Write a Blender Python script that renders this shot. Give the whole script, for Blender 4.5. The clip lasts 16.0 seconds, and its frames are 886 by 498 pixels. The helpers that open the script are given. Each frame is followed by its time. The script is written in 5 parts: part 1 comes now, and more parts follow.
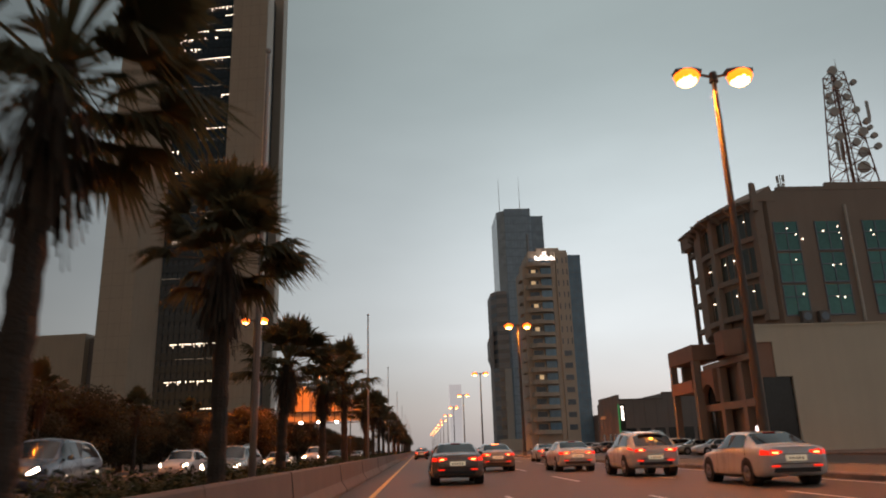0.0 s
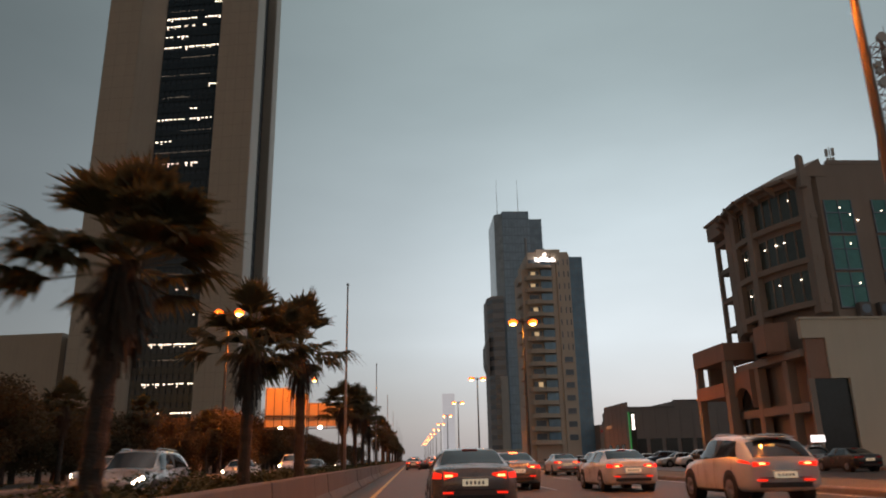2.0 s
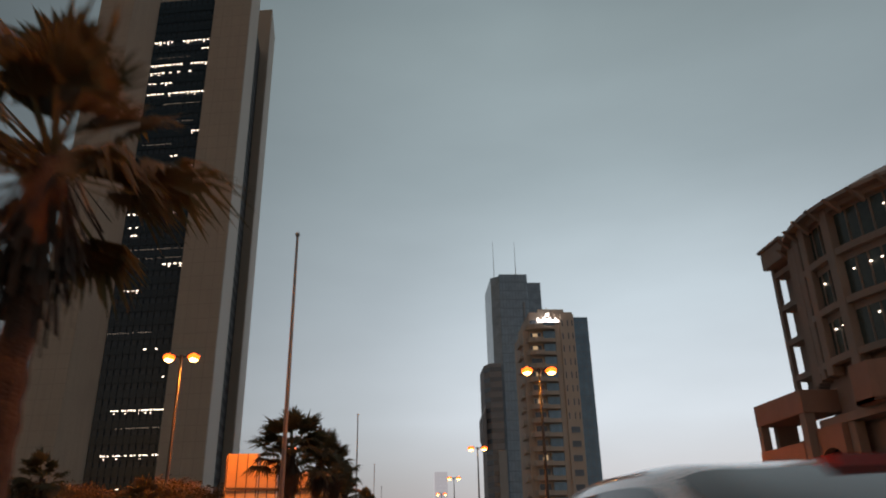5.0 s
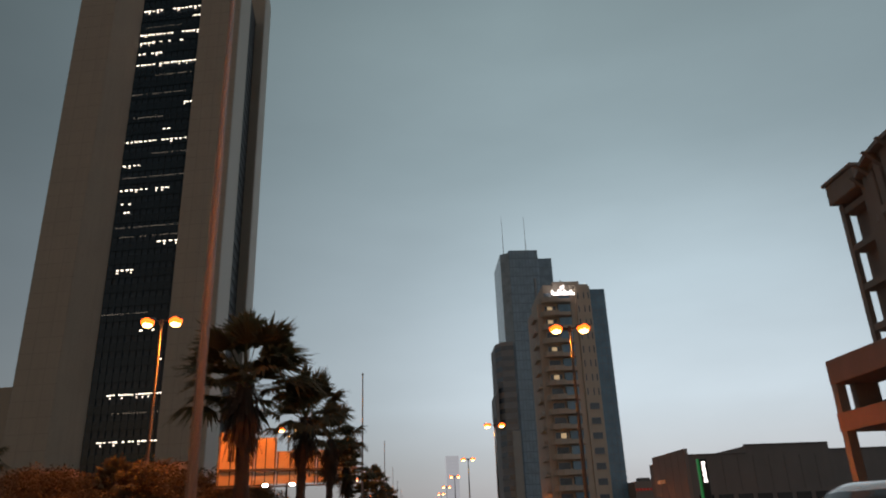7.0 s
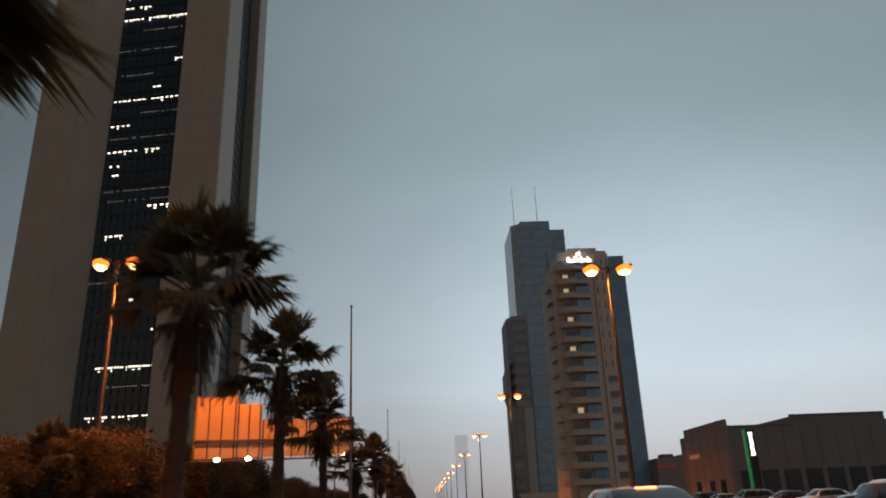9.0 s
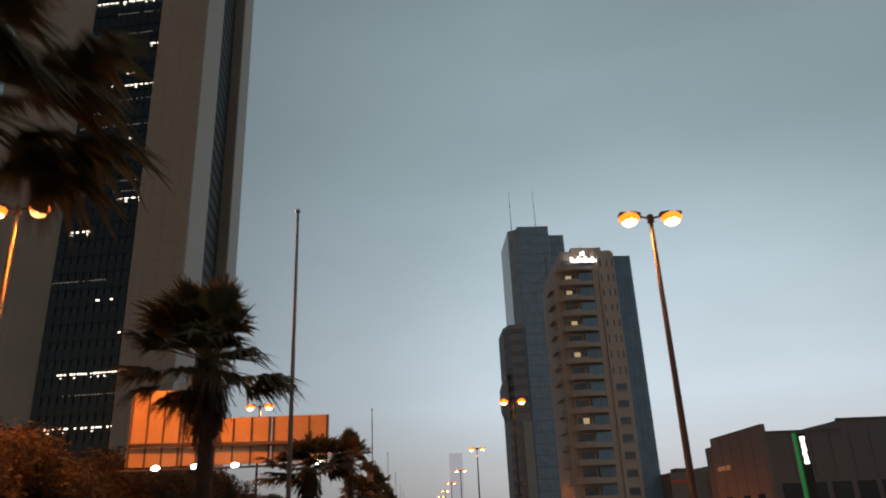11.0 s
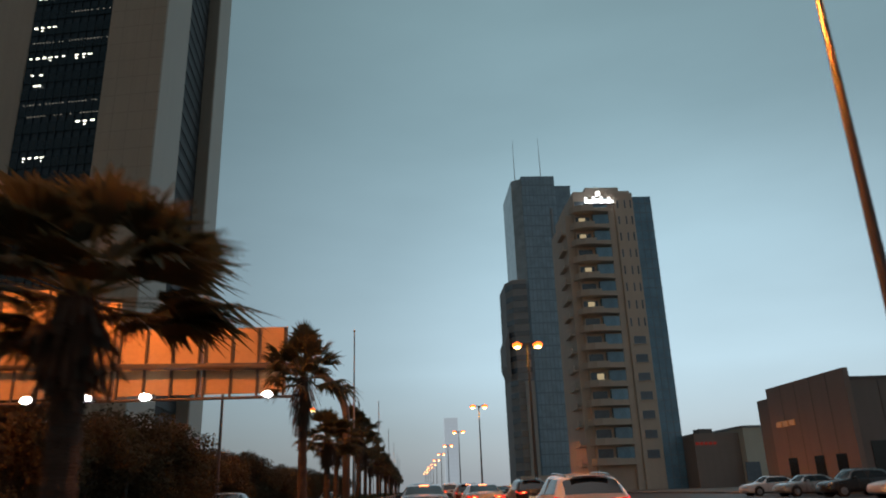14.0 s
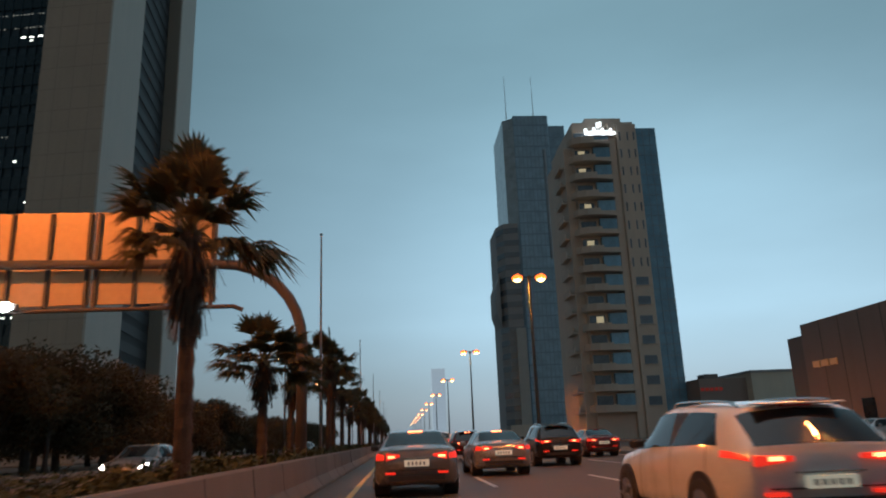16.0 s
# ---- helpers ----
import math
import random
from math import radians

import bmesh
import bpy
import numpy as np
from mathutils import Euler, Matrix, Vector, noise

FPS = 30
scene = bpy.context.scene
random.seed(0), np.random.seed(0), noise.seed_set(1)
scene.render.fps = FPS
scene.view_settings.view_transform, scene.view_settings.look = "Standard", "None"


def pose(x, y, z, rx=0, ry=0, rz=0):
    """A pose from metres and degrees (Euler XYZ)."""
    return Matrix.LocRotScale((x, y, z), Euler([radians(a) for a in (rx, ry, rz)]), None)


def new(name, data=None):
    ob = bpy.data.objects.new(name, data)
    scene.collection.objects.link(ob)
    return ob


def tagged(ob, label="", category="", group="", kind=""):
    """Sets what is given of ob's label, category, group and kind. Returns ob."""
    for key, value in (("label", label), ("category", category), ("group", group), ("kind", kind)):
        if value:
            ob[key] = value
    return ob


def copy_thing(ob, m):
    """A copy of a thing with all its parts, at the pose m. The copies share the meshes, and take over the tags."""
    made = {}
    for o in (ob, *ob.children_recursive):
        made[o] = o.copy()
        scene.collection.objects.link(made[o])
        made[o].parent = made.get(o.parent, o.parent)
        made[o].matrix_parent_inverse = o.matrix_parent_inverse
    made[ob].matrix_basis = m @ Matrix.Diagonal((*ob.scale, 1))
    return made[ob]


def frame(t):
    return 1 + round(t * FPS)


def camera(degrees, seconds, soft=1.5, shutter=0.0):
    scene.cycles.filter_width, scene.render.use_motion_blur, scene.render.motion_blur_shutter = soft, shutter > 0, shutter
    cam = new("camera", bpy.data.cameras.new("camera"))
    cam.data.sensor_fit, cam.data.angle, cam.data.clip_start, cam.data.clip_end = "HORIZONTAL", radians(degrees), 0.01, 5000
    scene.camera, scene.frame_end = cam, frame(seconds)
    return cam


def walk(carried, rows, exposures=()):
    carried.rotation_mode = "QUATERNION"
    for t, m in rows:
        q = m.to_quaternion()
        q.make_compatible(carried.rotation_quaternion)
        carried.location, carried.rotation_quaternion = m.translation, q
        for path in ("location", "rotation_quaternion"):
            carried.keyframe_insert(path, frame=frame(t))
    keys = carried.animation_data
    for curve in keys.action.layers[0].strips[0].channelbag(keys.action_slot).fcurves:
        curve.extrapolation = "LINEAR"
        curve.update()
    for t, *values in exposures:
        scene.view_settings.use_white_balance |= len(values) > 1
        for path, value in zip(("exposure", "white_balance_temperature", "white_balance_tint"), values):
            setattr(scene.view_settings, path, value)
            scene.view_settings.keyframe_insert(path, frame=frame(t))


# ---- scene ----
cam = camera(63.09, 16.0, soft=1.9, shutter=0.65)
# seconds, eye, yaw, pitch, roll
ROWS = [
    (0.0, 0.000, 0.000, 1.197, -1.766, 15.546, 1.705),
    (0.5, -0.007, 2.406, 1.200, -1.879, 15.319, 1.307),
    (1.0, -0.011, 4.994, 1.189, -2.290, 15.952, 1.108),
    (1.5, -0.013, 7.675, 1.189, -1.887, 15.940, 1.181),
    (2.0, -0.024, 10.268, 1.192, -2.389, 16.268, 1.073),
    (2.5, -0.035, 12.782, 1.202, -2.262, 15.659, 1.236),
    (3.0, -0.022, 15.322, 1.202, -3.477, 20.077, 0.185),
    (3.5, -0.005, 17.912, 1.205, -3.565, 22.828, 0.119),
    (4.0, 0.018, 20.526, 1.212, -3.133, 22.415, -0.013),
    (4.5, -0.002, 22.993, 1.209, -3.137, 22.306, 0.542),
    (7.0, -0.361, 35.097, 1.192, -2.128, 21.096, 2.048),
    (7.5, -0.373, 37.762, 1.196, -2.136, 20.778, 1.929),
    (8.0, -0.350, 40.498, 1.201, -1.698, 20.230, 2.045),
    (8.5, -0.287, 43.199, 1.207, -1.597, 20.135, 2.545),
    (9.0, -0.234, 46.364, 1.219, -1.455, 19.670, 2.131),
    (11.5, -0.030, 61.653, 1.204, -1.915, 21.214, 2.362),
    (12.0, -0.086, 64.615, 1.193, -1.830, 20.069, 2.307),
    (12.5, -0.283, 67.602, 1.224, -2.226, 19.570, 1.851),
    (13.0, -0.339, 70.366, 1.187, -2.174, 19.388, 2.336),
    (13.5, -0.328, 73.160, 1.199, -2.189, 19.225, 1.837),
    (14.0, -0.273, 75.937, 1.199, -2.370, 18.513, 1.887),
    (14.5, -0.196, 78.657, 1.199, -2.372, 18.545, 2.132),
    (15.0, -0.129, 81.329, 1.200, -2.409, 17.862, 1.992),
    (15.5, -0.111, 84.008, 1.196, -2.729, 13.937, 1.171),
    (16.0, -0.186, 86.741, 1.189, -3.367, 14.798, 2.201),
]
walk(cam, [(t, pose(x, y, z, 90 + pitch, roll, yaw)) for t, x, y, z, yaw, pitch, roll in ROWS],
     [(0.0, 0.42, 7850, 23), (2.0, 0.38, 7500, 21), (2.6, 0.37, 7450, 22), (3.6, 0.29, 7350, 25), (4.6, 0.27, 7400, 24), (7.0, 0.15, 7050, 18), (9.0, 0.15, 7050, 19),
      (12.4, 0.16, 7050, 17), (13.5, 0.14, 6500, 8), (14.5, 0.18, 6200, 6), (15.0, 0.16, 6100, 5), (15.4, 0.11, 5750, 2), (16.0, 0.1, 5700, 1)])

# ---------------------------------------------------------------- world and light
world = bpy.data.worlds.new("World")
scene.world = world
world.use_nodes = True
wn, wl = world.node_tree.nodes, world.node_tree.links
wn.clear()
w_out = wn.new("ShaderNodeOutputWorld")
w_co = wn.new("ShaderNodeTexCoord")
w_sep = wn.new("ShaderNodeSeparateXYZ")
wl.new(w_co.outputs["Generated"], w_sep.inputs[0])
w_ramp = wn.new("ShaderNodeValToRGB")
for e_pos, e_col in ((0.0, (0.265, 0.288, 0.315)), (0.05, (0.315, 0.36, 0.403)), (0.15, (0.385, 0.495, 0.57)), (0.30, (0.315, 0.43, 0.495)),
                     (0.46, (0.235, 0.34, 0.385)), (0.62, (0.19, 0.28, 0.31)), (0.78, (0.1, 0.16, 0.185)), (1.0, (0.06, 0.095, 0.11))):
    el = w_ramp.color_ramp.elements.new(e_pos)
    el.color = (*e_col, 1)
w_ramp.color_ramp.elements.remove(w_ramp.color_ramp.elements[0])
w_ramp.color_ramp.elements.remove(w_ramp.color_ramp.elements[-1])
w_cloud = wn.new("ShaderNodeTexNoise")
w_cloud.inputs["Scale"].default_value, w_cloud.inputs["Detail"].default_value = 2.2, 5
w_map = wn.new("ShaderNodeMapping")
w_map.inputs["Scale"].default_value = (1, 1, 3.2)
wl.new(w_co.outputs["Generated"], w_map.inputs[0])
wl.new(w_map.outputs[0], w_cloud.inputs["Vector"])
w_cr = wn.new("ShaderNodeMapRange")
w_cr.inputs[1].default_value, w_cr.inputs[2].default_value = 0.3, 0.7
w_cr.inputs[3].default_value, w_cr.inputs[4].default_value = 0.93, 1.07
wl.new(w_cloud.outputs["Fac"], w_cr.inputs[0])
# the brighter gap in the clouds, ahead and to the east
w_dot = wn.new("ShaderNodeVectorMath")
w_dot.operation = "DOT_PRODUCT"
w_dot.inputs[1].default_value = Vector((0.36, 0.92, 0.12)).normalized()
w_nrm = wn.new("ShaderNodeVectorMath")
w_nrm.operation = "NORMALIZE"
wl.new(w_co.outputs["Generated"], w_nrm.inputs[0])
wl.new(w_nrm.outputs[0], w_dot.inputs[0])
wl.new(w_nrm.outputs[0], w_sep.inputs[0])
w_gap = wn.new("ShaderNodeMapRange")
w_gap.interpolation_type = "SMOOTHSTEP"
w_gap.inputs[1].default_value, w_gap.inputs[2].default_value = 0.90, 1.0
w_gap.inputs[3].default_value, w_gap.inputs[4].default_value = 0.95, 1.22
wl.new(w_dot.outputs["Value"], w_gap.inputs[0])
w_mul = wn.new("ShaderNodeMath")
w_mul.operation = "MULTIPLY"
wl.new(w_cr.outputs[0], w_mul.inputs[0])
wl.new(w_gap.outputs[0], w_mul.inputs[1])
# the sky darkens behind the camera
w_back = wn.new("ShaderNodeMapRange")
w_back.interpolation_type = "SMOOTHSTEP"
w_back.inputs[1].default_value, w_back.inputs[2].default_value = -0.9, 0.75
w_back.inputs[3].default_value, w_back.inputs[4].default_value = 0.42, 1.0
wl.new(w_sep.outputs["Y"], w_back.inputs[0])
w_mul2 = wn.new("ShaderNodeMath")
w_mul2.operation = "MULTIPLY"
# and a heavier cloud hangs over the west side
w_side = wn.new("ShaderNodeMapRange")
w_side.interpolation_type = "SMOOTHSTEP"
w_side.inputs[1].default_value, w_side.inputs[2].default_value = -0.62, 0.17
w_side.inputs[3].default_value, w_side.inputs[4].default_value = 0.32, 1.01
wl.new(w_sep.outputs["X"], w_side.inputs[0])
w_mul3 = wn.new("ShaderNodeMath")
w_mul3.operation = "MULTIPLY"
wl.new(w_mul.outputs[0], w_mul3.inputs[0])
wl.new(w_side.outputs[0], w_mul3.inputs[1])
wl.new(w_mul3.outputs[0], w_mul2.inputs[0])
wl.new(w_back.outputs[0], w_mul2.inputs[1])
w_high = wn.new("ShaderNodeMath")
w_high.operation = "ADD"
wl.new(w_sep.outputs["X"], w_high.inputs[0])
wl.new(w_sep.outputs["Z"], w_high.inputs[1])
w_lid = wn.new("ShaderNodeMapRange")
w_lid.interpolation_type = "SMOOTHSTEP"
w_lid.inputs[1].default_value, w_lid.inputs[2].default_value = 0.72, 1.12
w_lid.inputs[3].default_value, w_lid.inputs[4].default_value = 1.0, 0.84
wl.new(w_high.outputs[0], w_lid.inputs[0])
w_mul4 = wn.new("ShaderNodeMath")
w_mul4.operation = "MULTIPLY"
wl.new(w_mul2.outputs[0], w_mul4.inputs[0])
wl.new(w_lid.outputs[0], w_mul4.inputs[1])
wl.new(w_sep.outputs["Z"], w_ramp.inputs[0])
w_over = wn.new("ShaderNodeBackground")
wl.new(w_ramp.outputs[0], w_over.inputs["Color"])
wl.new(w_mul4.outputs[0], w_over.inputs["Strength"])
w_sky = wn.new("ShaderNodeTexSky")
w_sky.sky_type, w_sky.sun_disc = "NISHITA", False
w_sky.sun_elevation, w_sky.sun_rotation = radians(4), radians(200)
w_clear = wn.new("ShaderNodeBackground")
w_clear.inputs["Strength"].default_value = 0.012
wl.new(w_sky.outputs[0], w_clear.inputs["Color"])
w_add = wn.new("ShaderNodeAddShader")
wl.new(w_over.outputs[0], w_add.inputs[0])
wl.new(w_clear.outputs[0], w_add.inputs[1])
wl.new(w_add.outputs[0], w_out.inputs["Surface"])

SODIUM = (1.0, 0.24, 0.028)
LAMP_POWER = 31500.0


# ---------------------------------------------------------------- materials
def mat(name, col, rough=0.6, metal=0.0, var=0.18, scale=1.5, fine=24.0, bump=0.15, depth=0.01, spec=0.5, rand=0.0, col2=None, stain=0.0, coat=0.0):
    """A surface with colour that varies at two scales, fine relief, and optional vertical stains."""
    m = bpy.data.materials.new(name)
    m.use_nodes = True
    n, l = m.node_tree.nodes, m.node_tree.links
    b = n["Principled BSDF"]
    b.inputs["Metallic"].default_value, b.inputs["Specular IOR Level"].default_value = metal, spec
    b.inputs["Coat Weight"].default_value = coat
    b.inputs["Coat Roughness"].default_value = 0.06
    co = n.new("ShaderNodeTexCoord")
    big, small = n.new("ShaderNodeTexNoise"), n.new("ShaderNodeTexNoise")
    for tex, s, d in ((big, scale, 5), (small, fine, 3)):
        tex.inputs["Scale"].default_value, tex.inputs["Detail"].default_value = s, d
        l.new(co.outputs["Object"], tex.inputs["Vector"])
    mixf = n.new("ShaderNodeMath")
    mixf.operation = "MULTIPLY_ADD"
    mixf.inputs[1].default_value = 0.4
    l.new(small.outputs["Fac"], mixf.inputs[0])
    half = n.new("ShaderNodeMath")
    half.operation = "MULTIPLY"
    half.inputs[1].default_value = 0.6
    l.new(big.outputs["Fac"], half.inputs[0])
    l.new(half.outputs[0], mixf.inputs[2])
    fac = mixf
    if stain:
        st = n.new("ShaderNodeTexNoise")
        mp = n.new("ShaderNodeMapping")
        mp.inputs["Scale"].default_value = (1, 1, 0.06)
        st.inputs["Scale"].default_value, st.inputs["Detail"].default_value = 1.3, 6
        l.new(co.outputs["Object"], mp.inputs[0])
        l.new(mp.outputs[0], st.inputs["Vector"])
        add = n.new("ShaderNodeMix")
        add.inputs[0].default_value = stain
        l.new(mixf.outputs[0], add.inputs[2])
        l.new(st.outputs["Fac"], add.inputs[3])
        fac = add
    ramp = n.new("ShaderNodeMapRange")
    ramp.inputs[1].default_value, ramp.inputs[2].default_value = 0.3, 0.7
    l.new(fac.outputs[0], ramp.inputs[0])
    mix = n.new("ShaderNodeMix")
    mix.data_type = "RGBA"
    lo = col2 or tuple(c * (1 - var) for c in col)
    hi = col if col2 else tuple(min(1, c * (1 + var)) for c in col)
    mix.inputs[6].default_value, mix.inputs[7].default_value = (*lo, 1), (*hi, 1)
    l.new(ramp.outputs[0], mix.inputs[0])
    out = mix.outputs[2]
    if rand:
        info, hsv, mr = n.new("ShaderNodeObjectInfo"), n.new("ShaderNodeHueSaturation"), n.new("ShaderNodeMapRange")
        mr.inputs[3].default_value, mr.inputs[4].default_value = 1 - rand, 1 + rand
        l.new(info.outputs["Random"], mr.inputs[0])
        l.new(mr.outputs[0], hsv.inputs["Value"])
        l.new(out, hsv.inputs["Color"])
        out = hsv.outputs[0]
    l.new(out, b.inputs["Base Color"])
    rr = n.new("ShaderNodeMapRange")
    rr.inputs[3].default_value, rr.inputs[4].default_value = max(0.02, rough * 0.75), min(1, rough * 1.25)
    l.new(fac.outputs[0], rr.inputs[0])
    l.new(rr.outputs[0], b.inputs["Roughness"])
    if bump:
        bp = n.new("ShaderNodeBump")
        bp.inputs["Strength"].default_value, bp.inputs["Distance"].default_value = bump, depth
        l.new(small.outputs["Fac"], bp.inputs["Height"])
        l.new(bp.outputs[0], b.inputs["Normal"])
    return m


def glow(name, col, strength, base=(0.8, 0.8, 0.8)):
    m = bpy.data.materials.new(name)
    m.use_nodes = True
    b = m.node_tree.nodes["Principled BSDF"]
    b.inputs["Base Color"].default_value = (*base, 1)
    b.inputs["Emission Color"].default_value, b.inputs["Emission Strength"].default_value = (*col, 1), strength
    b.inputs["Roughness"].default_value = 0.3
    return m


def window_glass(name, col, rough=0.06, var=0.25, scale=0.4, rand=0.2):
    return mat(name, col, rough=rough, var=var, scale=scale, fine=3, bump=0.02, depth=0.02, spec=0.6, rand=rand)


M_ASPHALT = mat("wet_asphalt", (0.12, 0.088, 0.07), rough=0.58, var=0.3, scale=0.35, fine=60, bump=0.35, depth=0.012, spec=0.3)
M_ASPHALT2 = mat("old_asphalt", (0.05, 0.044, 0.04), rough=0.55, var=0.3, scale=0.3, fine=40, bump=0.3)
M_EARTH = mat("bare_earth", (0.11, 0.085, 0.065), rough=0.9, var=0.3, scale=0.2, fine=8, bump=0.5, depth=0.05)
M_SAND = mat("sandy_verge", (0.2, 0.15, 0.1), rough=0.85, var=0.25, scale=0.6, fine=20, bump=0.5, depth=0.03)
M_PAINT_W = mat("road_paint_white", (0.6, 0.58, 0.54), rough=0.5, var=0.25, scale=3, fine=30)
M_PAINT_Y = mat("road_paint_yellow", (0.6, 0.38, 0.06), rough=0.5, var=0.25, scale=3, fine=30)
M_BARRIER = mat("barrier_concrete", (0.125, 0.112, 0.104), rough=0.75, var=0.25, scale=1.2, fine=18, bump=0.3, rand=0.12, stain=0.4)
M_KERB = mat("kerb_concrete", (0.22, 0.19, 0.17), rough=0.8, var=0.3, scale=2, fine=20, rand=0.25)
M_PAVE = mat("paving", (0.18, 0.15, 0.125), rough=0.75, var=0.2, scale=0.8, fine=15, bump=0.3)
M_CLAD = mat("tower_cladding", (0.42, 0.345, 0.275), rough=0.6, var=0.1, scale=0.12, fine=2, bump=0.05, stain=0.35)
M_JOINT = mat("tower_joint", (0.3, 0.255, 0.21), rough=0.8, var=0.1)
M_TGLASS = window_glass("tower_glass", (0.012, 0.024, 0.034), rough=0.12)
M_TBAND = mat("tower_spandrel", (0.02, 0.035, 0.05), rough=0.2, var=0.2, spec=0.6)
M_RECESS = mat("tower_recess", (0.06, 0.06, 0.062), rough=0.8, var=0.2, scale=0.2, fine=2, spec=0.15, stain=0.3)
M_RECESS2 = mat("tower_recess_glazing", (0.05, 0.053, 0.056), rough=0.6, var=0.2, scale=0.2, fine=2, spec=0.2)
M_BEIGE = mat("tower_beige_stone", (0.6, 0.5, 0.42), rough=0.7, var=0.12, scale=0.2, fine=4, stain=0.3)
M_BLUE = window_glass("blue_curtain_glass", (0.2, 0.36, 0.5), rough=0.15)
M_BLUE2 = window_glass("steel_blue_glass", (0.26, 0.36, 0.45), rough=0.2)
# corner glass with the sky's reflection painted in as a lighter blue
M_BLUE3 = window_glass("sky_sheen_glass", (0.36, 0.44, 0.5), rough=0.2)
M_MULL = mat("mullion_metal", (0.2, 0.25, 0.3), rough=0.4, metal=0.5, var=0.1)
M_MULLDARK = mat("mullion_steel_blue", (0.2, 0.28, 0.35), rough=0.4, metal=0.2, var=0.1)
M_SLAB = mat("balcony_slab", (0.55, 0.46, 0.39), rough=0.7, var=0.12, scale=0.4)
M_DARKWIN = window_glass("dark_window", (0.02, 0.026, 0.03), rough=0.12)
# far windows and stone: colour lightened to paint in the haze of distance
M_FARWIN = window_glass("hazed_far_window", (0.13, 0.16, 0.2), rough=0.2)
M_FARWALL = mat("hazed_far_stone", (0.33, 0.32, 0.33), rough=0.7, var=0.1, scale=0.2, fine=4, stain=0.3)
M_OFFICE = mat("office_render", (0.31, 0.25, 0.215), rough=0.75, var=0.14, scale=0.3, fine=10, stain=0.3)
M_TERRA = mat("terracotta_render", (0.36, 0.215, 0.165), rough=0.75, var=0.15, scale=0.5, fine=12, stain=0.3)
M_TEAL = window_glass("teal_glass", (0.05, 0.25, 0.235), rough=0.12)
M_CREAM = mat("cream_wall_paint", (0.66, 0.6, 0.5), rough=0.8, var=0.08, scale=0.3, fine=10, stain=0.35)
M_GREY = mat("grey_panel", (0.165, 0.145, 0.14), rough=0.6, var=0.12, scale=0.3, fine=8, stain=0.3)
M_SHOW = mat("showroom_panel", (0.23, 0.2, 0.19), rough=0.65, var=0.12, scale=0.3, fine=8, stain=0.3)
M_SHOWSIDE = mat("showroom_render", (0.3, 0.235, 0.21), rough=0.75, var=0.12, scale=0.3, fine=8, stain=0.35)
M_STEEL = mat("galvanised_steel", (0.35, 0.34, 0.33), rough=0.45, metal=0.7, var=0.2, scale=3, fine=30, bump=0.05)
M_GANTRY = mat("gantry_steel", (0.075, 0.065, 0.06), rough=0.6, var=0.2, scale=2)
M_POLE = mat("painted_pole", (0.075, 0.07, 0.066), rough=0.6, metal=0.1, var=0.2, scale=2)
M_FLAGPOLE = mat("weathered_pole", (0.3, 0.27, 0.25), rough=0.55, metal=0.2, var=0.2, scale=2)
M_RUST = mat("mast_red_oxide", (0.28, 0.16, 0.13), rough=0.6, metal=0.2, var=0.2, scale=2)
M_DISH = mat("dish_white", (0.5, 0.47, 0.45), rough=0.5, var=0.1)
M_SODIUM = glow("sodium_lens", (1.0, 0.55, 0.16), 11.0)
M_AMBER = glow("amber_glare_fringe", (1.0, 0.13, 0.01), 3.4, (0.8, 0.4, 0.1))
M_FLOOD = glow("floodlight_lens", (1.0, 0.97, 0.9), 25.0)
M_OFFLIGHT = glow("office_light", (1.0, 0.93, 0.78), 3.0)
M_OFFDIM = glow("office_light_dim", (1.0, 0.9, 0.75), 0.22, (0.05, 0.05, 0.05))
M_SIGNWHITE = glow("sign_letters_white", (1.0, 0.98, 0.95), 2.6)
M_SIGNAMBER = glow("sign_letters_amber", (1.0, 0.35, 0.1), 0.14, (0.3, 0.15, 0.08))
M_SIGNRED = glow("sign_letters_red", (1.0, 0.06, 0.03), 0.1, (0.2, 0.02, 0.02))
M_SIGNGREEN = glow("sign_edge_green", (0.02, 0.5, 0.12), 0.16, (0.02, 0.25, 0.08))
M_SIGNBACK = mat("sign_back_aluminium", (0.45, 0.325, 0.2), rough=0.45, metal=0.25, var=0.12, scale=0.5, fine=6)
M_BARK = mat("palm_bark", (0.044, 0.033, 0.026), rough=0.9, var=0.4, scale=6, fine=30, bump=0.8, depth=0.03)
M_SKIRT = mat("dead_frond", (0.052, 0.036, 0.025), rough=0.9, var=0.3, scale=8, fine=30)
M_FROND = mat("palm_frond", (0.078, 0.066, 0.04), spec=0.12, rough=0.6, var=0.35, scale=4, fine=20, col2=(0.056, 0.058, 0.032))
M_LEAF = mat("broad_leaf", (0.074, 0.05, 0.031), spec=0.15, rough=0.7, var=0.4, scale=3, fine=12, col2=(0.065, 0.056, 0.03))
M_HEDGE = mat("hedge_leaf", (0.045, 0.048, 0.022), spec=0.15, rough=0.7, var=0.4, scale=5, fine=14, col2=(0.04, 0.05, 0.022))


def translucent(m, col, share):
    """Let part of the light through a thin leaf."""
    n, l = m.node_tree.nodes, m.node_tree.links
    tr, mx = n.new("ShaderNodeBsdfTranslucent"), n.new("ShaderNodeMixShader")
    tr.inputs["Color"].default_value = (*col, 1)
    mx.inputs[0].default_value = share
    l.new(n["Principled BSDF"].outputs[0], mx.inputs[1])
    l.new(tr.outputs[0], mx.inputs[2])
    l.new(mx.outputs[0], n["Material Output"].inputs["Surface"])


translucent(M_FROND, (0.13, 0.115, 0.058), 0.34)
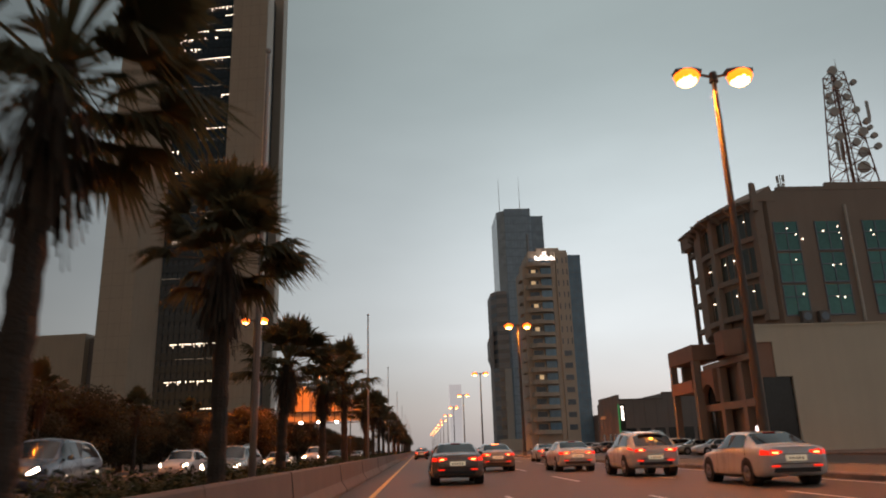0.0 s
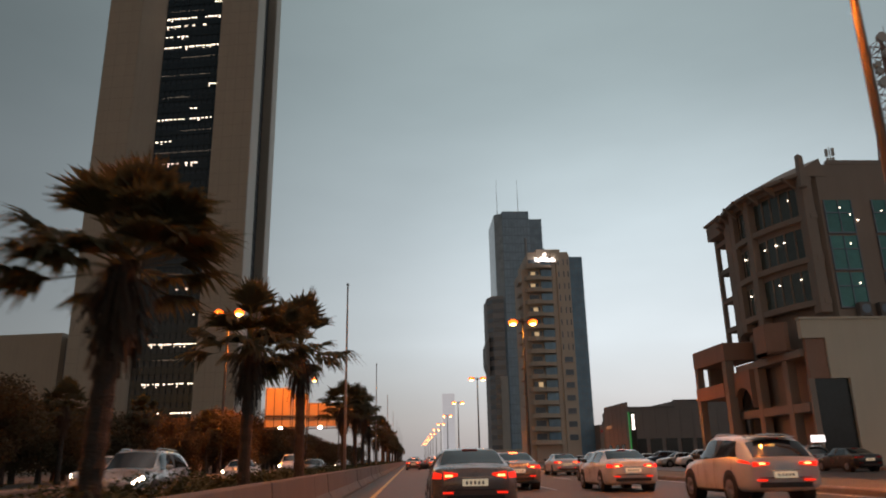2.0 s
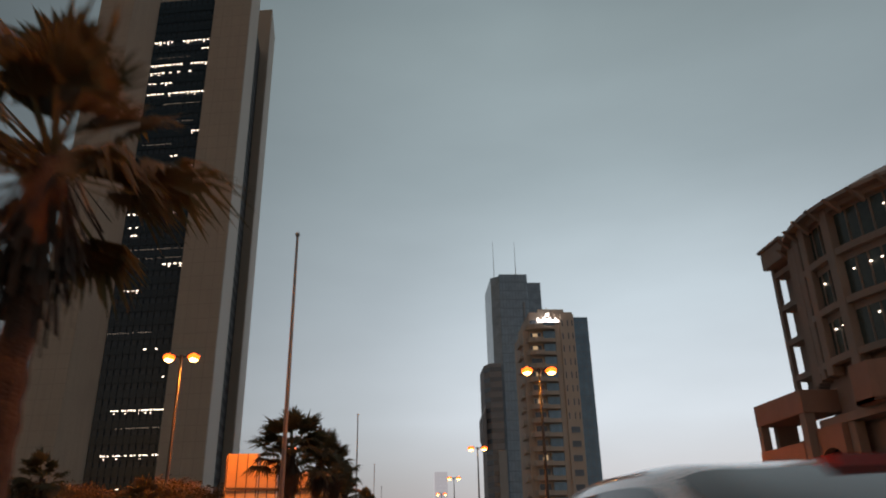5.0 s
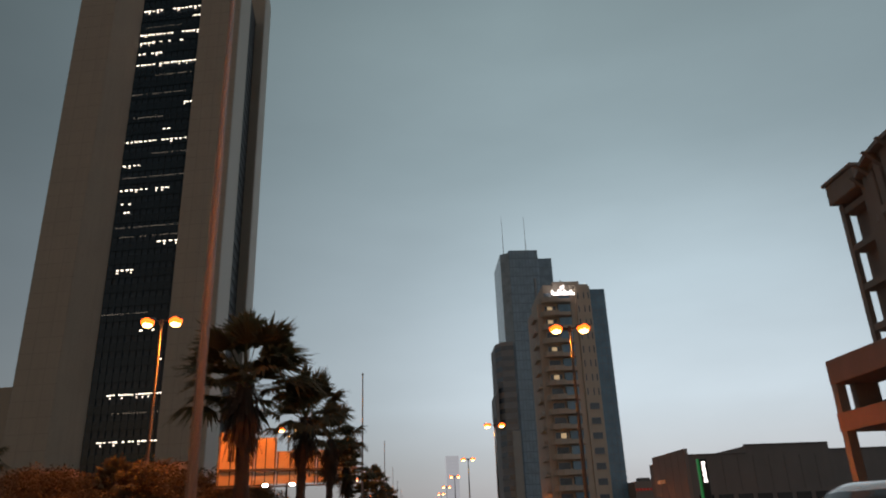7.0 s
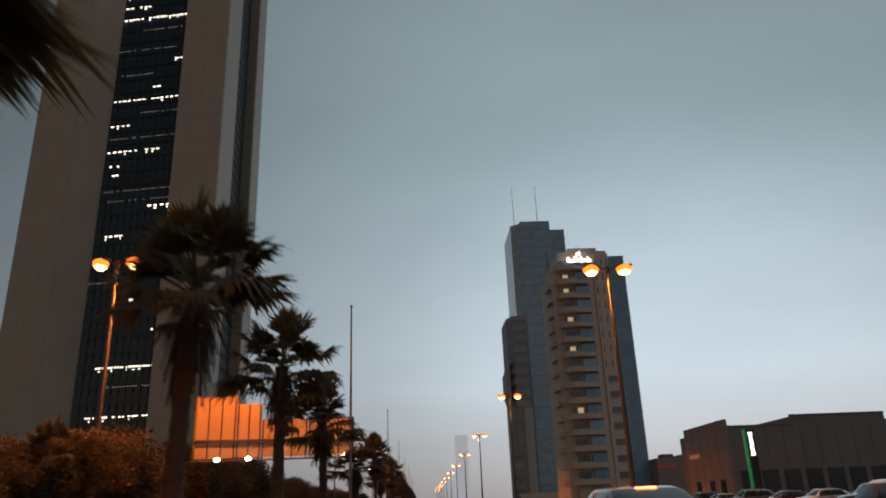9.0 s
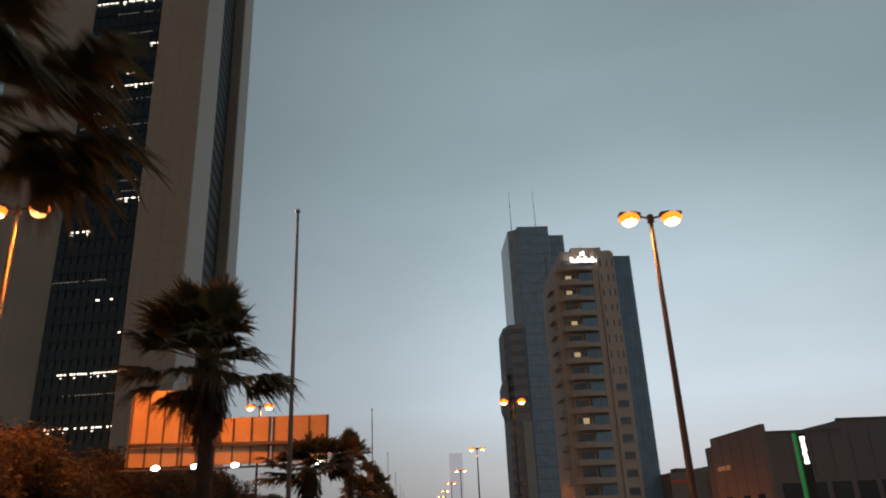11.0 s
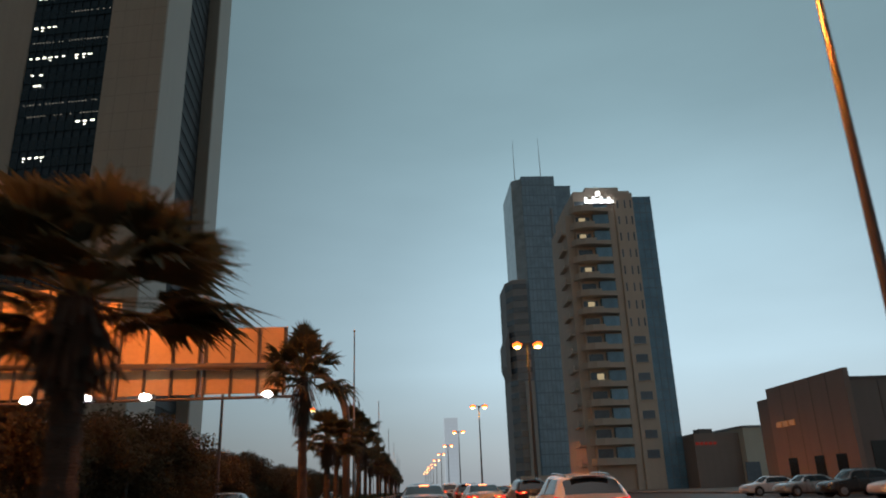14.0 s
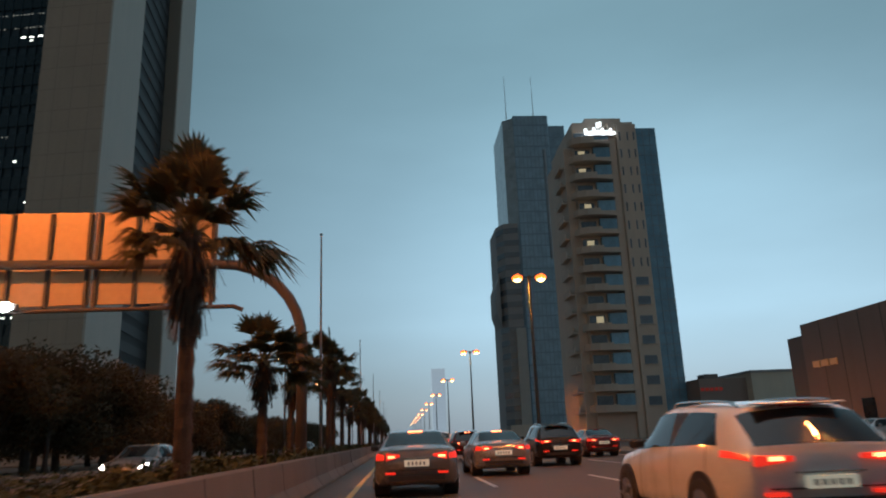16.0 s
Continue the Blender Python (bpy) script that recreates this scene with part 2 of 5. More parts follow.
translucent(M_LEAF, (0.085, 0.07, 0.038), 0.25)


# ---------------------------------------------------------------- mesh helpers
def box(bm, x0, x1, y0, y1, z0, z1):
    v = [bm.verts.new((x, y, z)) for z in (z0, z1) for x, y in ((x0, y0), (x1, y0), (x1, y1), (x0, y1))]
    for q in ((3, 2, 1, 0), (4, 5, 6, 7), (0, 1, 5, 4), (1, 2, 6, 5), (2, 3, 7, 6), (3, 0, 4, 7)):
        bm.faces.new([v[i] for i in q])


def prism(bm, outline, z0, z1):
    a = [bm.verts.new((x, y, z0)) for x, y in outline]
    b = [bm.verts.new((x, y, z1)) for x, y in outline]
    n = len(outline)
    bm.faces.new(a[::-1])
    bm.faces.new(b)
    for i in range(n):
        bm.faces.new((a[i], a[(i + 1) % n], b[(i + 1) % n], b[i]))


def extrude_y(bm, outline, y0, y1):
    """An outline in x and z, drawn out along y."""
    a = [bm.verts.new((x, y0, z)) for x, z in outline]
    b = [bm.verts.new((x, y1, z)) for x, z in outline]
    n = len(outline)
    bm.faces.new(a)
    bm.faces.new(b[::-1])
    for i in range(n):
        bm.faces.new((a[(i + 1) % n], a[i], b[i], b[(i + 1) % n]))


def tube(bm, p, q, r0, r1=None, n=8, cap=True):
    p, q = Vector(p), Vector(q)
    r1 = r0 if r1 is None else r1
    d = (q - p).normalized()
    s = d.cross(Vector((0, 0, 1)) if abs(d.z) < 0.95 else Vector((1, 0, 0))).normalized()
    t = d.cross(s)
    rings = []
    for c, r in ((p, r0), (q, r1)):
        rings.append([bm.verts.new(c + r * (math.cos(2 * math.pi * i / n) * s + math.sin(2 * math.pi * i / n) * t)) for i in range(n)])
    for i in range(n):
        j = (i + 1) % n
        bm.faces.new((rings[0][i], rings[0][j], rings[1][j], rings[1][i]))
    if cap:
        bm.faces.new(rings[0][::-1])
        bm.faces.new(rings[1])


def path_tube(bm, pts, radii, n=8):
    """A round bar through the points, with one ring of corners at each."""
    rings, s = [], None
    for i, (p, r) in enumerate(zip(pts, radii)):
        d = (Vector(pts[min(i + 1, len(pts) - 1)]) - Vector(pts[max(i - 1, 0)])).normalized()
        if s is None:
            s = d.cross(Vector((0, 0, 1)) if abs(d.z) < 0.95 else Vector((1, 0, 0)))
        s = (s - d * s.dot(d)).normalized()
        t = d.cross(s)
        rings.append([bm.verts.new(Vector(p) + r * (math.cos(2 * math.pi * k / n) * s + math.sin(2 * math.pi * k / n) * t)) for k in range(n)])
    for a, b in zip(rings, rings[1:]):
        for k in range(n):
            bm.faces.new((a[k], a[(k + 1) % n], b[(k + 1) % n], b[k]))
    bm.faces.new(rings[0][::-1])
    bm.faces.new(rings[-1])


def mesh_of(name, bm, material, smooth=False, bevel=0.0):
    bmesh.ops.recalc_face_normals(bm, faces=bm.faces)
    if bevel:
        bmesh.ops.bevel(bm, geom=list(bm.edges), offset=bevel, segments=1, affect="EDGES", profile=0.5)
    me = bpy.data.meshes.new(name)
    bm.to_mesh(me)
    bm.free()
    me.materials.append(material)
    if smooth:
        for p in me.polygons:
            p.use_smooth = True
    return me


def part(name, bm, material, parent, label="", smooth=False, bevel=0.0, at=None):
    ob = new(name, mesh_of(name, bm, material, smooth, bevel))
    ob.parent = parent
    if at is not None:
        ob.matrix_basis = at
    if label:
        tagged(ob, label)
    return ob


def thing(name, label, category, m=None, group="", kind=""):
    ob = new(name)
    ob.empty_display_size = 0.2
    if m is not None:
        ob.matrix_basis = m
    return tagged(ob, label, category, group, kind)


def slab(name, material, x0, x1, y0, y1, z0, z1, label, category, kind="structure"):
    bm = bmesh.new()
    box(bm, x0, x1, y0, y1, z0, z1)
    return tagged(new(name, mesh_of(name, bm, material)), label, category, kind=kind)


def rnd(a, b):
    return random.uniform(a, b)


# ---------------------------------------------------------------- ground and roads
YA, YB = -70.0, 1100.0
slab("ground", M_EARTH, -2500, 2500, -2500, 2500, -1.0, -0.12, "bare sandy earth reaching to the horizon", "ground")
slab("road", M_ASPHALT, -2.4, 12.75, YA, YB, -0.4, 0.0, "wet dark asphalt carriageway with four lanes", "road")
slab("road_opposite", M_ASPHALT2, -18.4, -6.2, YA, YB, -0.4, -0.004, "dark asphalt carriageway for oncoming traffic", "road")
slab("verge", M_SAND, 13.0, 17.2, YA, YB, -0.3, 0.17, "sandy separator strip beside the road", "verge")
slab("road_service", M_ASPHALT2, 17.4, 30.6, YA, YB, -0.4, 0.0, "asphalt service road with parking bays", "road")
slab("pavement", M_PAVE, 30.8, 60.0, YA, 400, -0.3, 0.14, "paved forecourt in front of the buildings", "pavement")
slab("pavement_far", M_PAVE, -26.0, -18.6, YA, YB, -0.3, 0.13, "paved strip along the far side of the road", "pavement")
slab("planted_median", M_EARTH, -6.0, -2.75, YA, YB, -0.3, 0.32, "raised earth bed of the planted median", "median")

bm = bmesh.new()
box(bm, -1.42, -1.27, YA, YB, 0.0005, 0.006)
tagged(new("edge_line", mesh_of("edge_line", bm, M_PAINT_Y)), "worn yellow edge line on the asphalt", "road marking", kind="structure")
bm = bmesh.new()
box(bm, 12.2, 12.33, YA, YB, 0.0005, 0.006)
tagged(new("edge_line", mesh_of("edge_line", bm, M_PAINT_W)), "worn white edge line beside the kerb", "road marking", kind="structure")
bm = bmesh.new()
box(bm, -0.065, 0.065, 0, 5.0, 0.0005, 0.006)
dash_mesh = mesh_of("lane_dash", bm, M_PAINT_W)
for x in (2.2, 5.47, 8.8):
    lane = thing("lane_line", "dashed white lane line painted on wet asphalt", "road marking", pose(x, 0, 0), "lane lines", "structure")
    for i in range(34):
        d = new("lane_dash", dash_mesh)
        d.parent, d.matrix_basis = lane, pose(0, -20 + 13.0 * i + {2.2: 8.5, 5.47: 7.0, 8.8: 7.0}[x], 0)

# kerbs of cast stones
bm = bmesh.new()
extrude_y(bm, [(0, -0.25), (0.22, -0.25), (0.22, 0.19), (0.05, 0.19), (0, 0.14)], 0.01, 1.99)
kerb_mesh = mesh_of("kerb_stone", bm, M_KERB)
for name, x, turn in (("kerb_main", 12.76, 0), ("kerb_service", 17.42, 180), ("kerb_forecourt", 30.6, 0), ("kerb_far_side", -18.4, 180), ("kerb_median", -6.2, 0)):
    k = thing(name, "row of weathered concrete kerb stones", "kerb", kind="structure")
    for i in range(75):
        s = new("kerb_stone", kerb_mesh)
        s.parent = k
        s.matrix_basis = pose(x, 2 * i + (2 if turn else 0), 0, 0, 0, turn)
    bm = bmesh.new()
    if turn:
        box(bm, x - 0.22, x, 150, YB, -0.25, 0.19)
    else:
        box(bm, x, x + 0.22, 150, YB, -0.25, 0.19)
    tagged(part("kerb_run", bm, M_KERB, k), kind="stuff")

# median barriers
profile = [(-0.30, 0.0), (0.30, 0.0), (0.30, 0.08), (0.13, 0.33), (0.08, 0.84), (0.05, 0.87), (-0.05, 0.87), (-0.08, 0.84), (-0.13, 0.33), (-0.30, 0.08)]
bm = bmesh.new()
extrude_y(bm, profile, 0.012, 2.988)
barrier_mesh = mesh_of("barrier_segment", bm, M_BARRIER)
for x, lab in ((-2.62, "precast concrete safety barrier beside the fast lane"),):
    b = thing("barrier", lab, "barrier", pose(x, 0, 0), "median barriers", "structure")
    for i in range(-6, 110):
        s = new("barrier_segment", barrier_mesh)
        s.parent = b
        s.matrix_basis = pose(rnd(-0.012, 0.012), 3 * i, 0, 0, 0, rnd(-0.12, 0.12))
    bm = bmesh.new()
    extrude_y(bm, profile, 330, YB)
    part("barrier_run", bm, M_BARRIER, b)


# ---------------------------------------------------------------- left office tower
def left_tower():
    t = thing("office_tower", "tall beige stone-clad office tower with recessed dark glass and lit floors", "building", pose(-40.5, 184.0, 0, 0, 0, -9.0))
    W, D, TOP, GT, R = 44.7, 45.0, 164.0, 146.0, 5.0
    G0, G1 = -30.2, -11.4          # recessed glass, from the west pier to the east pier
    for out in ([(-W, 0), (G0 - 4.4, 0), (G0 - 4.4, D), (-W, D)], [(G1, 0), (-0.8, 0), (-6.1, 18.4), (G1, 18.4)], [(-12.8, 45.4), (-17.0, 60.9), (-W, 60.9), (-W, 45.4)]):
        bm = bmesh.new()
        prism(bm, out, -0.2, TOP if out[0][1] < 10 else 176.0)
        part("pier", bm, M_CLAD, t, bevel=0.25)
    bm = bmesh.new()   # the slanted cheek of the west pier
    prism(bm, [(G0 - 4.4, 0.002), (G0, R), (G0, D), (G0 - 4.4, D - 0.002)], -0.2, TOP)
    part("pier_cheek", bm, M_CLAD, t)
    bm = bmesh.new()
    prism(bm, [(G1 - 8, 18.402), (-9.2, 18.402), (-15.8, 45.398), (G1 - 8, 45.398)], -0.2, TOP - 6)
    part("side_core", bm, M_RECESS, t, "dark glazed recess in the road side")
    bm = bmesh.new()
    box(bm, G0, G1, R + 0.25, 18.3, -0.2, GT)
    part("core", bm, M_TBAND, t)
    # shallow joints between the cladding panels
    bm = bmesh.new()
    z = 5.0
    while z < TOP - 2:
        box(bm, -W - 0.004, G0 - 4.396, -0.012, 0.02, z, z + 0.07)
        box(bm, G1 - 0.004, -0.79, -0.012, 0.02, z, z + 0.07)
        z += 3.4
    for x in (-W + 3.4, -W + 6.9, G1 + 2.7, G1 + 5.4, G1 + 8.1):
        box(bm, x, x + 0.06, -0.012, 0.02, 0, TOP - 1)
    tagged(part("cladding_joints", bm, M_JOINT, t), kind="stuff")
    # floors of glass
    n = 0
    z = 9.0
    bm_pane = bmesh.new()
    box(bm_pane, G0 + 0.1, G1 - 0.1, R + 0.05, R + 0.2, 0, 2.0)
    pane = mesh_of("glass_band", bm_pane, M_TGLASS)
    while z < GT - 2:
        g = new("glass_band", pane)
        g.parent, g.matrix_basis = t, pose(0, 0, z)
        z += 3.4
        n += 1
    bm = bmesh.new()
    for i in range(1, 12):
        x = G0 + (G1 - G0) * i / 12
        box(bm, x - 0.06, x + 0.06, R - 0.06, R + 0.25, 4, GT)
    tagged(part("mullions", bm, M_TBAND, t), kind="stuff")
    bm = bmesh.new()
    z = 11.2
    while z < GT - 3:
        prism(bm, [(-9.2, 18.6), (-9.05, 18.6), (-15.65, 45.2), (-15.8, 45.2)], z, z + 1.9)
        z += 3.4
    tagged(part("side_glazing", bm, M_RECESS2, t), kind="stuff")
    # ceiling lights seen through the glass, floor by floor
    rows = ((131.4, 0.0, 1.0, 8), (128.5, 0.76, 1.0, 3), (123.7, 0.0, 1.0, 9), (121.2, 0.0, 0.72, 6), (117.8, 0.0, 0.38, 3), (114.4, 0.0, 1.0, 9),
            (102.2, 0.76, 1.0, 3), (95.0, 0.5, 0.62, 1), (91.9, 0.0, 1.0, 8), (85.4, 0.0, 0.27, 2), (78.8, 0.0, 0.7, 5), (75.2, 0.0, 0.2, 2),
            (73.0, 0.1, 0.2, 1), (65.0, 0.6, 0.9, 2), (58.5, 0.1, 0.35, 2), (44.0, 0.5, 0.8, 2), (37.4, 0.8, 1.0, 2), (30.0, 0.2, 1.0, 11), (20.2, 0.15, 1.0, 11), (13.2, 0.4, 1.0, 6))
    random.seed(5)
    for z, a, b, k in rows:
        x0, x1 = G0 + 0.3 + (G1 - G0 - 0.6) * a, G0 + 0.3 + (G1 - G0 - 0.6) * b
        bm = bmesh.new()
        k *= 2
        w = (x1 - x0) / k
        for i in range(k):
            if rnd(0, 1) < 0.82:
                c = x0 + w * (i + 0.5) + rnd(-0.08, 0.08)
                h = min(0.36 * w, 0.36) * rnd(0.6, 1.05)
                box(bm, c - h, c + h, R - 0.02, R + 0.04, z - rnd(0.1, 0.17), z + rnd(0.08, 0.15))
                if rnd(0, 1) < 0.2:
                    box(bm, c - h * 0.6, c + h * 0.6, R - 0.02, R + 0.04, z - 0.75, z - 0.55)
        tagged(part("ceiling_light_strip", bm, M_OFFLIGHT, t, "warm white office lights"), kind="stuff")
    for z, a, b in ((126.0, 0.0, 0.6), (110.9, 0.3, 1.0), (105.4, 0.0, 0.75), (98.6, 0.0, 0.5), (88.3, 0.4, 0.9), (82.0, 0.0, 0.9), (69.0, 0.0, 1.0), (66.6, 0.1, 0.9), (48.0, 0.0, 0.6), (26.0, 0.3, 1.0)):
        bm = bmesh.new()
        x = G0 + 0.3 + (G1 - G0 - 0.6) * a
        while x < G0 + 0.3 + (G1 - G0 - 0.6) * b:
            h = rnd(0.2, 0.3)
            if rnd(0, 1) < 0.8:
                box(bm, x, x + h, R - 0.02, R + 0.04, z, z + 0.16)
            x += 0.62
        tagged(part("ceiling_light_strip", bm, M_OFFDIM, t, "dim office lights deep inside"), kind="stuff")
    bm = bmesh.new()
    box(bm, G0 - 4.4, G1 - 0.01, R + 1, 18.2, GT + 0.002, GT + 1.2)
    part("parapet", bm, M_CLAD, t)


left_tower()

# low wide block behind the tower
t = thing("low_office_block", "low wide beige office block with flat roof", "building", pose(-100.5, 232.0, 0, 0, 0, -9.0))
bm = bmesh.new()
box(bm, -60, -5.5, 0, 26, -0.2, 39.2)
part("wall", bm, M_CLAD, t)
bm = bmesh.new()
box(bm, -5.5, 0, 2.5, 26, -0.2, 39.0)
part("stair_core", bm, M_GREY, t)
bm = bmesh.new()
box(bm, -38, -5.4, -0.1, 26.1, 39.2, 40.4)
part("parapet", bm, M_CLAD, t)


# ---------------------------------------------------------------- beige apartment tower
M_ROOM = glow("room_light", (1.0, 0.75, 0.42), 0.35, (0.3, 0.25, 0.2))


def apartment_tower():
    t = thing("apartment_tower", "beige residential tower with balconies and a blue glass flank", "building", pose(0, 212.0, 0))
    H, n = 58.0, 15
    fh = (H - 5.0) / n
    bm = bmesh.new()
    box(bm, 34.2, 42.4, 1.2, 20, -0.2, H + 0.6)
    box(bm, 32.6, 34.2, 2.6, 18, -0.2, H - 3.5)
    part("core", bm, M_BEIGE, t)
    bm = bmesh.new()
    box(bm, 42.4, 46.3, 0, 20, -0.2, H + 0.4)
    part("pier", bm, M_BEIGE, t, bevel=0.1)
    bm = bmesh.new()
    box(bm, 41.0, 42.398, 0.5, 19, -0.2, H + 1.0)
    part("pier", bm, M_BEIGE, t, bevel=0.1)
    bm = bmesh.new()
    box(bm, 46.3, 50.2, 0.4, 22, -0.2, H - 0.4)
    part("blue_flank", bm, M_BLUE, t, "blue curtain-wall glass")
    bm = bmesh.new()
    for i in range(28):
        z = 2 + i * 2.0
        box(bm, 46.3, 50.26, 0.34, 0.42, z, z + 0.1)
    for x in (47.6, 48.9):
        box(bm, x, x + 0.08, 0.34, 0.42, 0, H - 0.4)
    tagged(part("curtain_mullions", bm, M_MULL, t), kind="stuff")
    for x0, x1, z in ((37.0, 44.0, 60.2), (44.0, 46.3, 59.4), (34.4, 37.0, 59.3)):
        bm = bmesh.new()
        box(bm, x0, x1 - 0.002, 1.5, 16, H + 0.2, z)
        part("roof_parapet", bm, M_BEIGE, t)
    bm = bmesh.new()
    tube(bm, (39.8, 4, 60), (39.8, 4, 61.4), 0.12)
    part("roof_vent", bm, M_GREY, t)
    slab_bm = bmesh.new()
    prism(slab_bm, [(33.0, 1.0), (33.6, -0.4), (35.2, -1.1), (37.6, -1.3), (40.9, -0.6), (40.9, 1.3), (33.0, 1.3)], 0, 0.32)
    slab_me = mesh_of("balcony_slab", slab_bm, M_SLAB)
    rail_bm = bmesh.new()
    prism(rail_bm, [(33.0, 1.0), (33.6, -0.4), (35.2, -1.1), (37.6, -1.3), (37.6, -1.18), (35.25, -0.98), (33.7, -0.3), (33.1, 1.0)], 0.3, 1.25)
    rail_me = mesh_of("balustrade", rail_bm, M_SLAB)
    win_bm = bmesh.new()
    box(win_bm, 34.4, 37.2, 1.1, 1.22, 0.45, 2.9)
    win_me = mesh_of("balcony_window", win_bm, M_FARWIN)
    blue_bm = bmesh.new()
    box(blue_bm, 37.75, 40.9, 0.2, 1.25, 1.15, 3.15)
    blue_me = mesh_of("bay_window", blue_bm, M_BLUE)
    bay_bm = bmesh.new()
    box(bay_bm, 37.72, 40.92, 0.1, 1.25, 0.3, 1.15)
    bay_me = mesh_of("bay_spandrel", bay_bm, M_BEIGE)
    small_bm = bmesh.new()
    box(small_bm, 43.2, 45.5, -0.06, 0.1, 1.0, 2.5)
    small_me = mesh_of("window", small_bm, M_FARWIN)
    sill_bm = bmesh.new()
    box(sill_bm, 43.0, 45.7, -0.16, 0.08, 0.86, 0.99)
    sill_me = mesh_of("window_sill", sill_bm, M_SLAB)
    for i in range(n):
        z = 4.6 + i * fh
        for nm, me in (("balcony_slab", slab_me), ("balustrade", rail_me), ("balcony_window", win_me), ("bay_window", blue_me), ("bay_spandrel", bay_me)):
            o = new(nm, me)
            o.parent, o.matrix_basis = t, pose(0, 0, z)
        if i < 7:
            for nm, me in (("window", small_me), ("window_sill", sill_me)):
                o = new(nm, me)
                o.parent, o.matrix_basis = t, pose(0, 0, z)
        else:
            for x in (42.9, 44.4, 45.6):
                bm = bmesh.new()
                box(bm, x, x + 0.28, -0.05, 0.1, z + 0.9, z + 2.6)
                part("window_slit", bm, M_FARWIN, t)
    west_bm = bmesh.new()
    box(west_bm, 31.7, 32.598, 3.4, 8.6, 0, 0.3)
    box(west_bm, 31.7, 31.85, 3.4, 8.6, 0.3, 1.2)
    west_me = mesh_of("side_balcony", west_bm, M_SLAB)
    for i in range(n - 1):
        o = new("side_balcony", west_me)
        o.parent, o.matrix_basis = t, pose(0, 0, 4.6 + i * fh)
    for i, a in ((13, 35.0), (12, 34.9), (10, 35.3), (8, 35.2), (4, 35.6)):
        bm = bmesh.new()
        z = 4.6 + i * fh
        box(bm, a, a + 1.3, 1.02, 1.09, z + 1.1, z + 2.7)
        part("lit_window", bm, M_ROOM, t, "dim warm lit room")
    # the lit roof sign, drawn as plain bars
    s = thing("roof_sign", "white illuminated roof sign of plain bars", "sign", pose(36.2, 211.6, 55.9))
    for x0, x1, z0, z1 in ((0.0, 0.5, 0.1, 1.3), (0.65, 1.5, 0.0, 0.75), (1.65, 2.1, 0.1, 1.5), (2.25, 3.1, 0.15, 0.95), (3.25, 3.7, 0.0, 1.4), (3.85, 4.7, 0.1, 0.8),
                           (4.85, 5.3, 0.0, 1.3), (5.4, 5.9, 0.1, 0.7), (2.4, 2.75, 1.55, 2.5), (2.95, 3.3, 1.75, 2.7)):
        bm = bmesh.new()
        box(bm, x0, x1, -0.1, 0.05, z0, z1)
        part("letter_bar", bm, M_SIGNWHITE, s)
    bm = bmesh.new()
    box(bm, -0.1, 6.0, 0.06, 0.8, 0.0, 0.12)
    part("sign_rail", bm, M_GREY, s)


apartment_tower()


def blue_tower():
    t = thing("glass_tower", "tall dark blue glass tower with two roof aerials", "building", pose(0, 305.0, 0))
    bm = bmesh.new()
    prism(bm, [(39.6, 0), (51.3, 0), (51.3, 24), (39.6, 24)], -0.2, 104.2)
    part("shaft", bm, M_BLUE2, t, bevel=0.2)
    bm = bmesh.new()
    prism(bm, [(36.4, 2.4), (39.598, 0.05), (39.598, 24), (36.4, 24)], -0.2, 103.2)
    part("corner_facet", bm, M_BLUE3, t, "glass corner with the mirrored sky painted in as paler blue")
    bm = bmesh.new()
    box(bm, 51.3, 57.0, 1.2, 24, -0.2, 100.8)
    part("shaft", bm, M_BLUE2, t, bevel=0.2)
    bm = bmesh.new()
    prism(bm, [(32.2, 3.0), (34.0, -1.6), (38.5, -2.4), (38.5, 18), (32.2, 18)], -0.2, 66.2)
    part("lower_wing", bm, M_FARWALL, t)
    bm = bmesh.new()
    extrude_y(bm, [(32.25, 34.0), (30.8, 38.5), (30.8, 46.0), (32.25, 50.0)], 0.5, 14)
    part("bay", bm, M_FARWALL, t)
    bm = bmesh.new()
    for i in range(16):
        z = 4.5 + i * 3.9
        prism(bm, [(32.1, 2.9), (33.95, -1.7), (38.5, -2.5), (38.5, -2.3), (34.1, -1.5), (32.3, 3.0)], z, z + 1.7)
    tagged(part("wing_glazing", bm, M_FARWIN, t), kind="stuff")
    bm = bmesh.new()
    for i in range(27):
        z = 3 + i * 3.75
        box(bm, 39.7, 51.3, -0.06, 0.02, z, z + 0.35)
        box(bm, 51.3, 57.05, 1.12, 1.22, z, z + 0.35)
    for i in range(1, 9):
        x = 39.6 + i * 11.7 / 9
        box(bm, x, x + 0.15, -0.1, 0.02, 0, 104)
    tagged(part("curtain_mullions", bm, M_MULLDARK, t), kind="stuff")
    bm = bmesh.new()
    box(bm, 35.9, 38.9, -2.9, -2.3, 2, 33)
    part("light_panel", bm, mat("pale_cladding", (0.42, 0.4, 0.38), rough=0.5, var=0.1), t, "pale vertical cladding strip")
    bm = bmesh.new()
    tube(bm, (49.4, 0.1, 55), (49.4, 0.1, 92), 0.5, 0.5, 10)
    part("corner_fin", bm, mat("fin_steel", (0.3, 0.33, 0.36), rough=0.4, metal=0.4), t)
    for x in (38.1, 47.3):
        bm = bmesh.new()
        path_tube(bm, [(x, 3, 103), (x, 3, 110), (x, 3, 120)], [0.16, 0.11, 0.05], 6)
        part("aerial", bm, M_STEEL, t, "thin steel roof aerial")
    bm = bmesh.new()
    box(bm, 32.5, 56, -4, -2.6, 0, 4.5)
    part("podium", bm, M_BEIGE, t)


blue_tower()

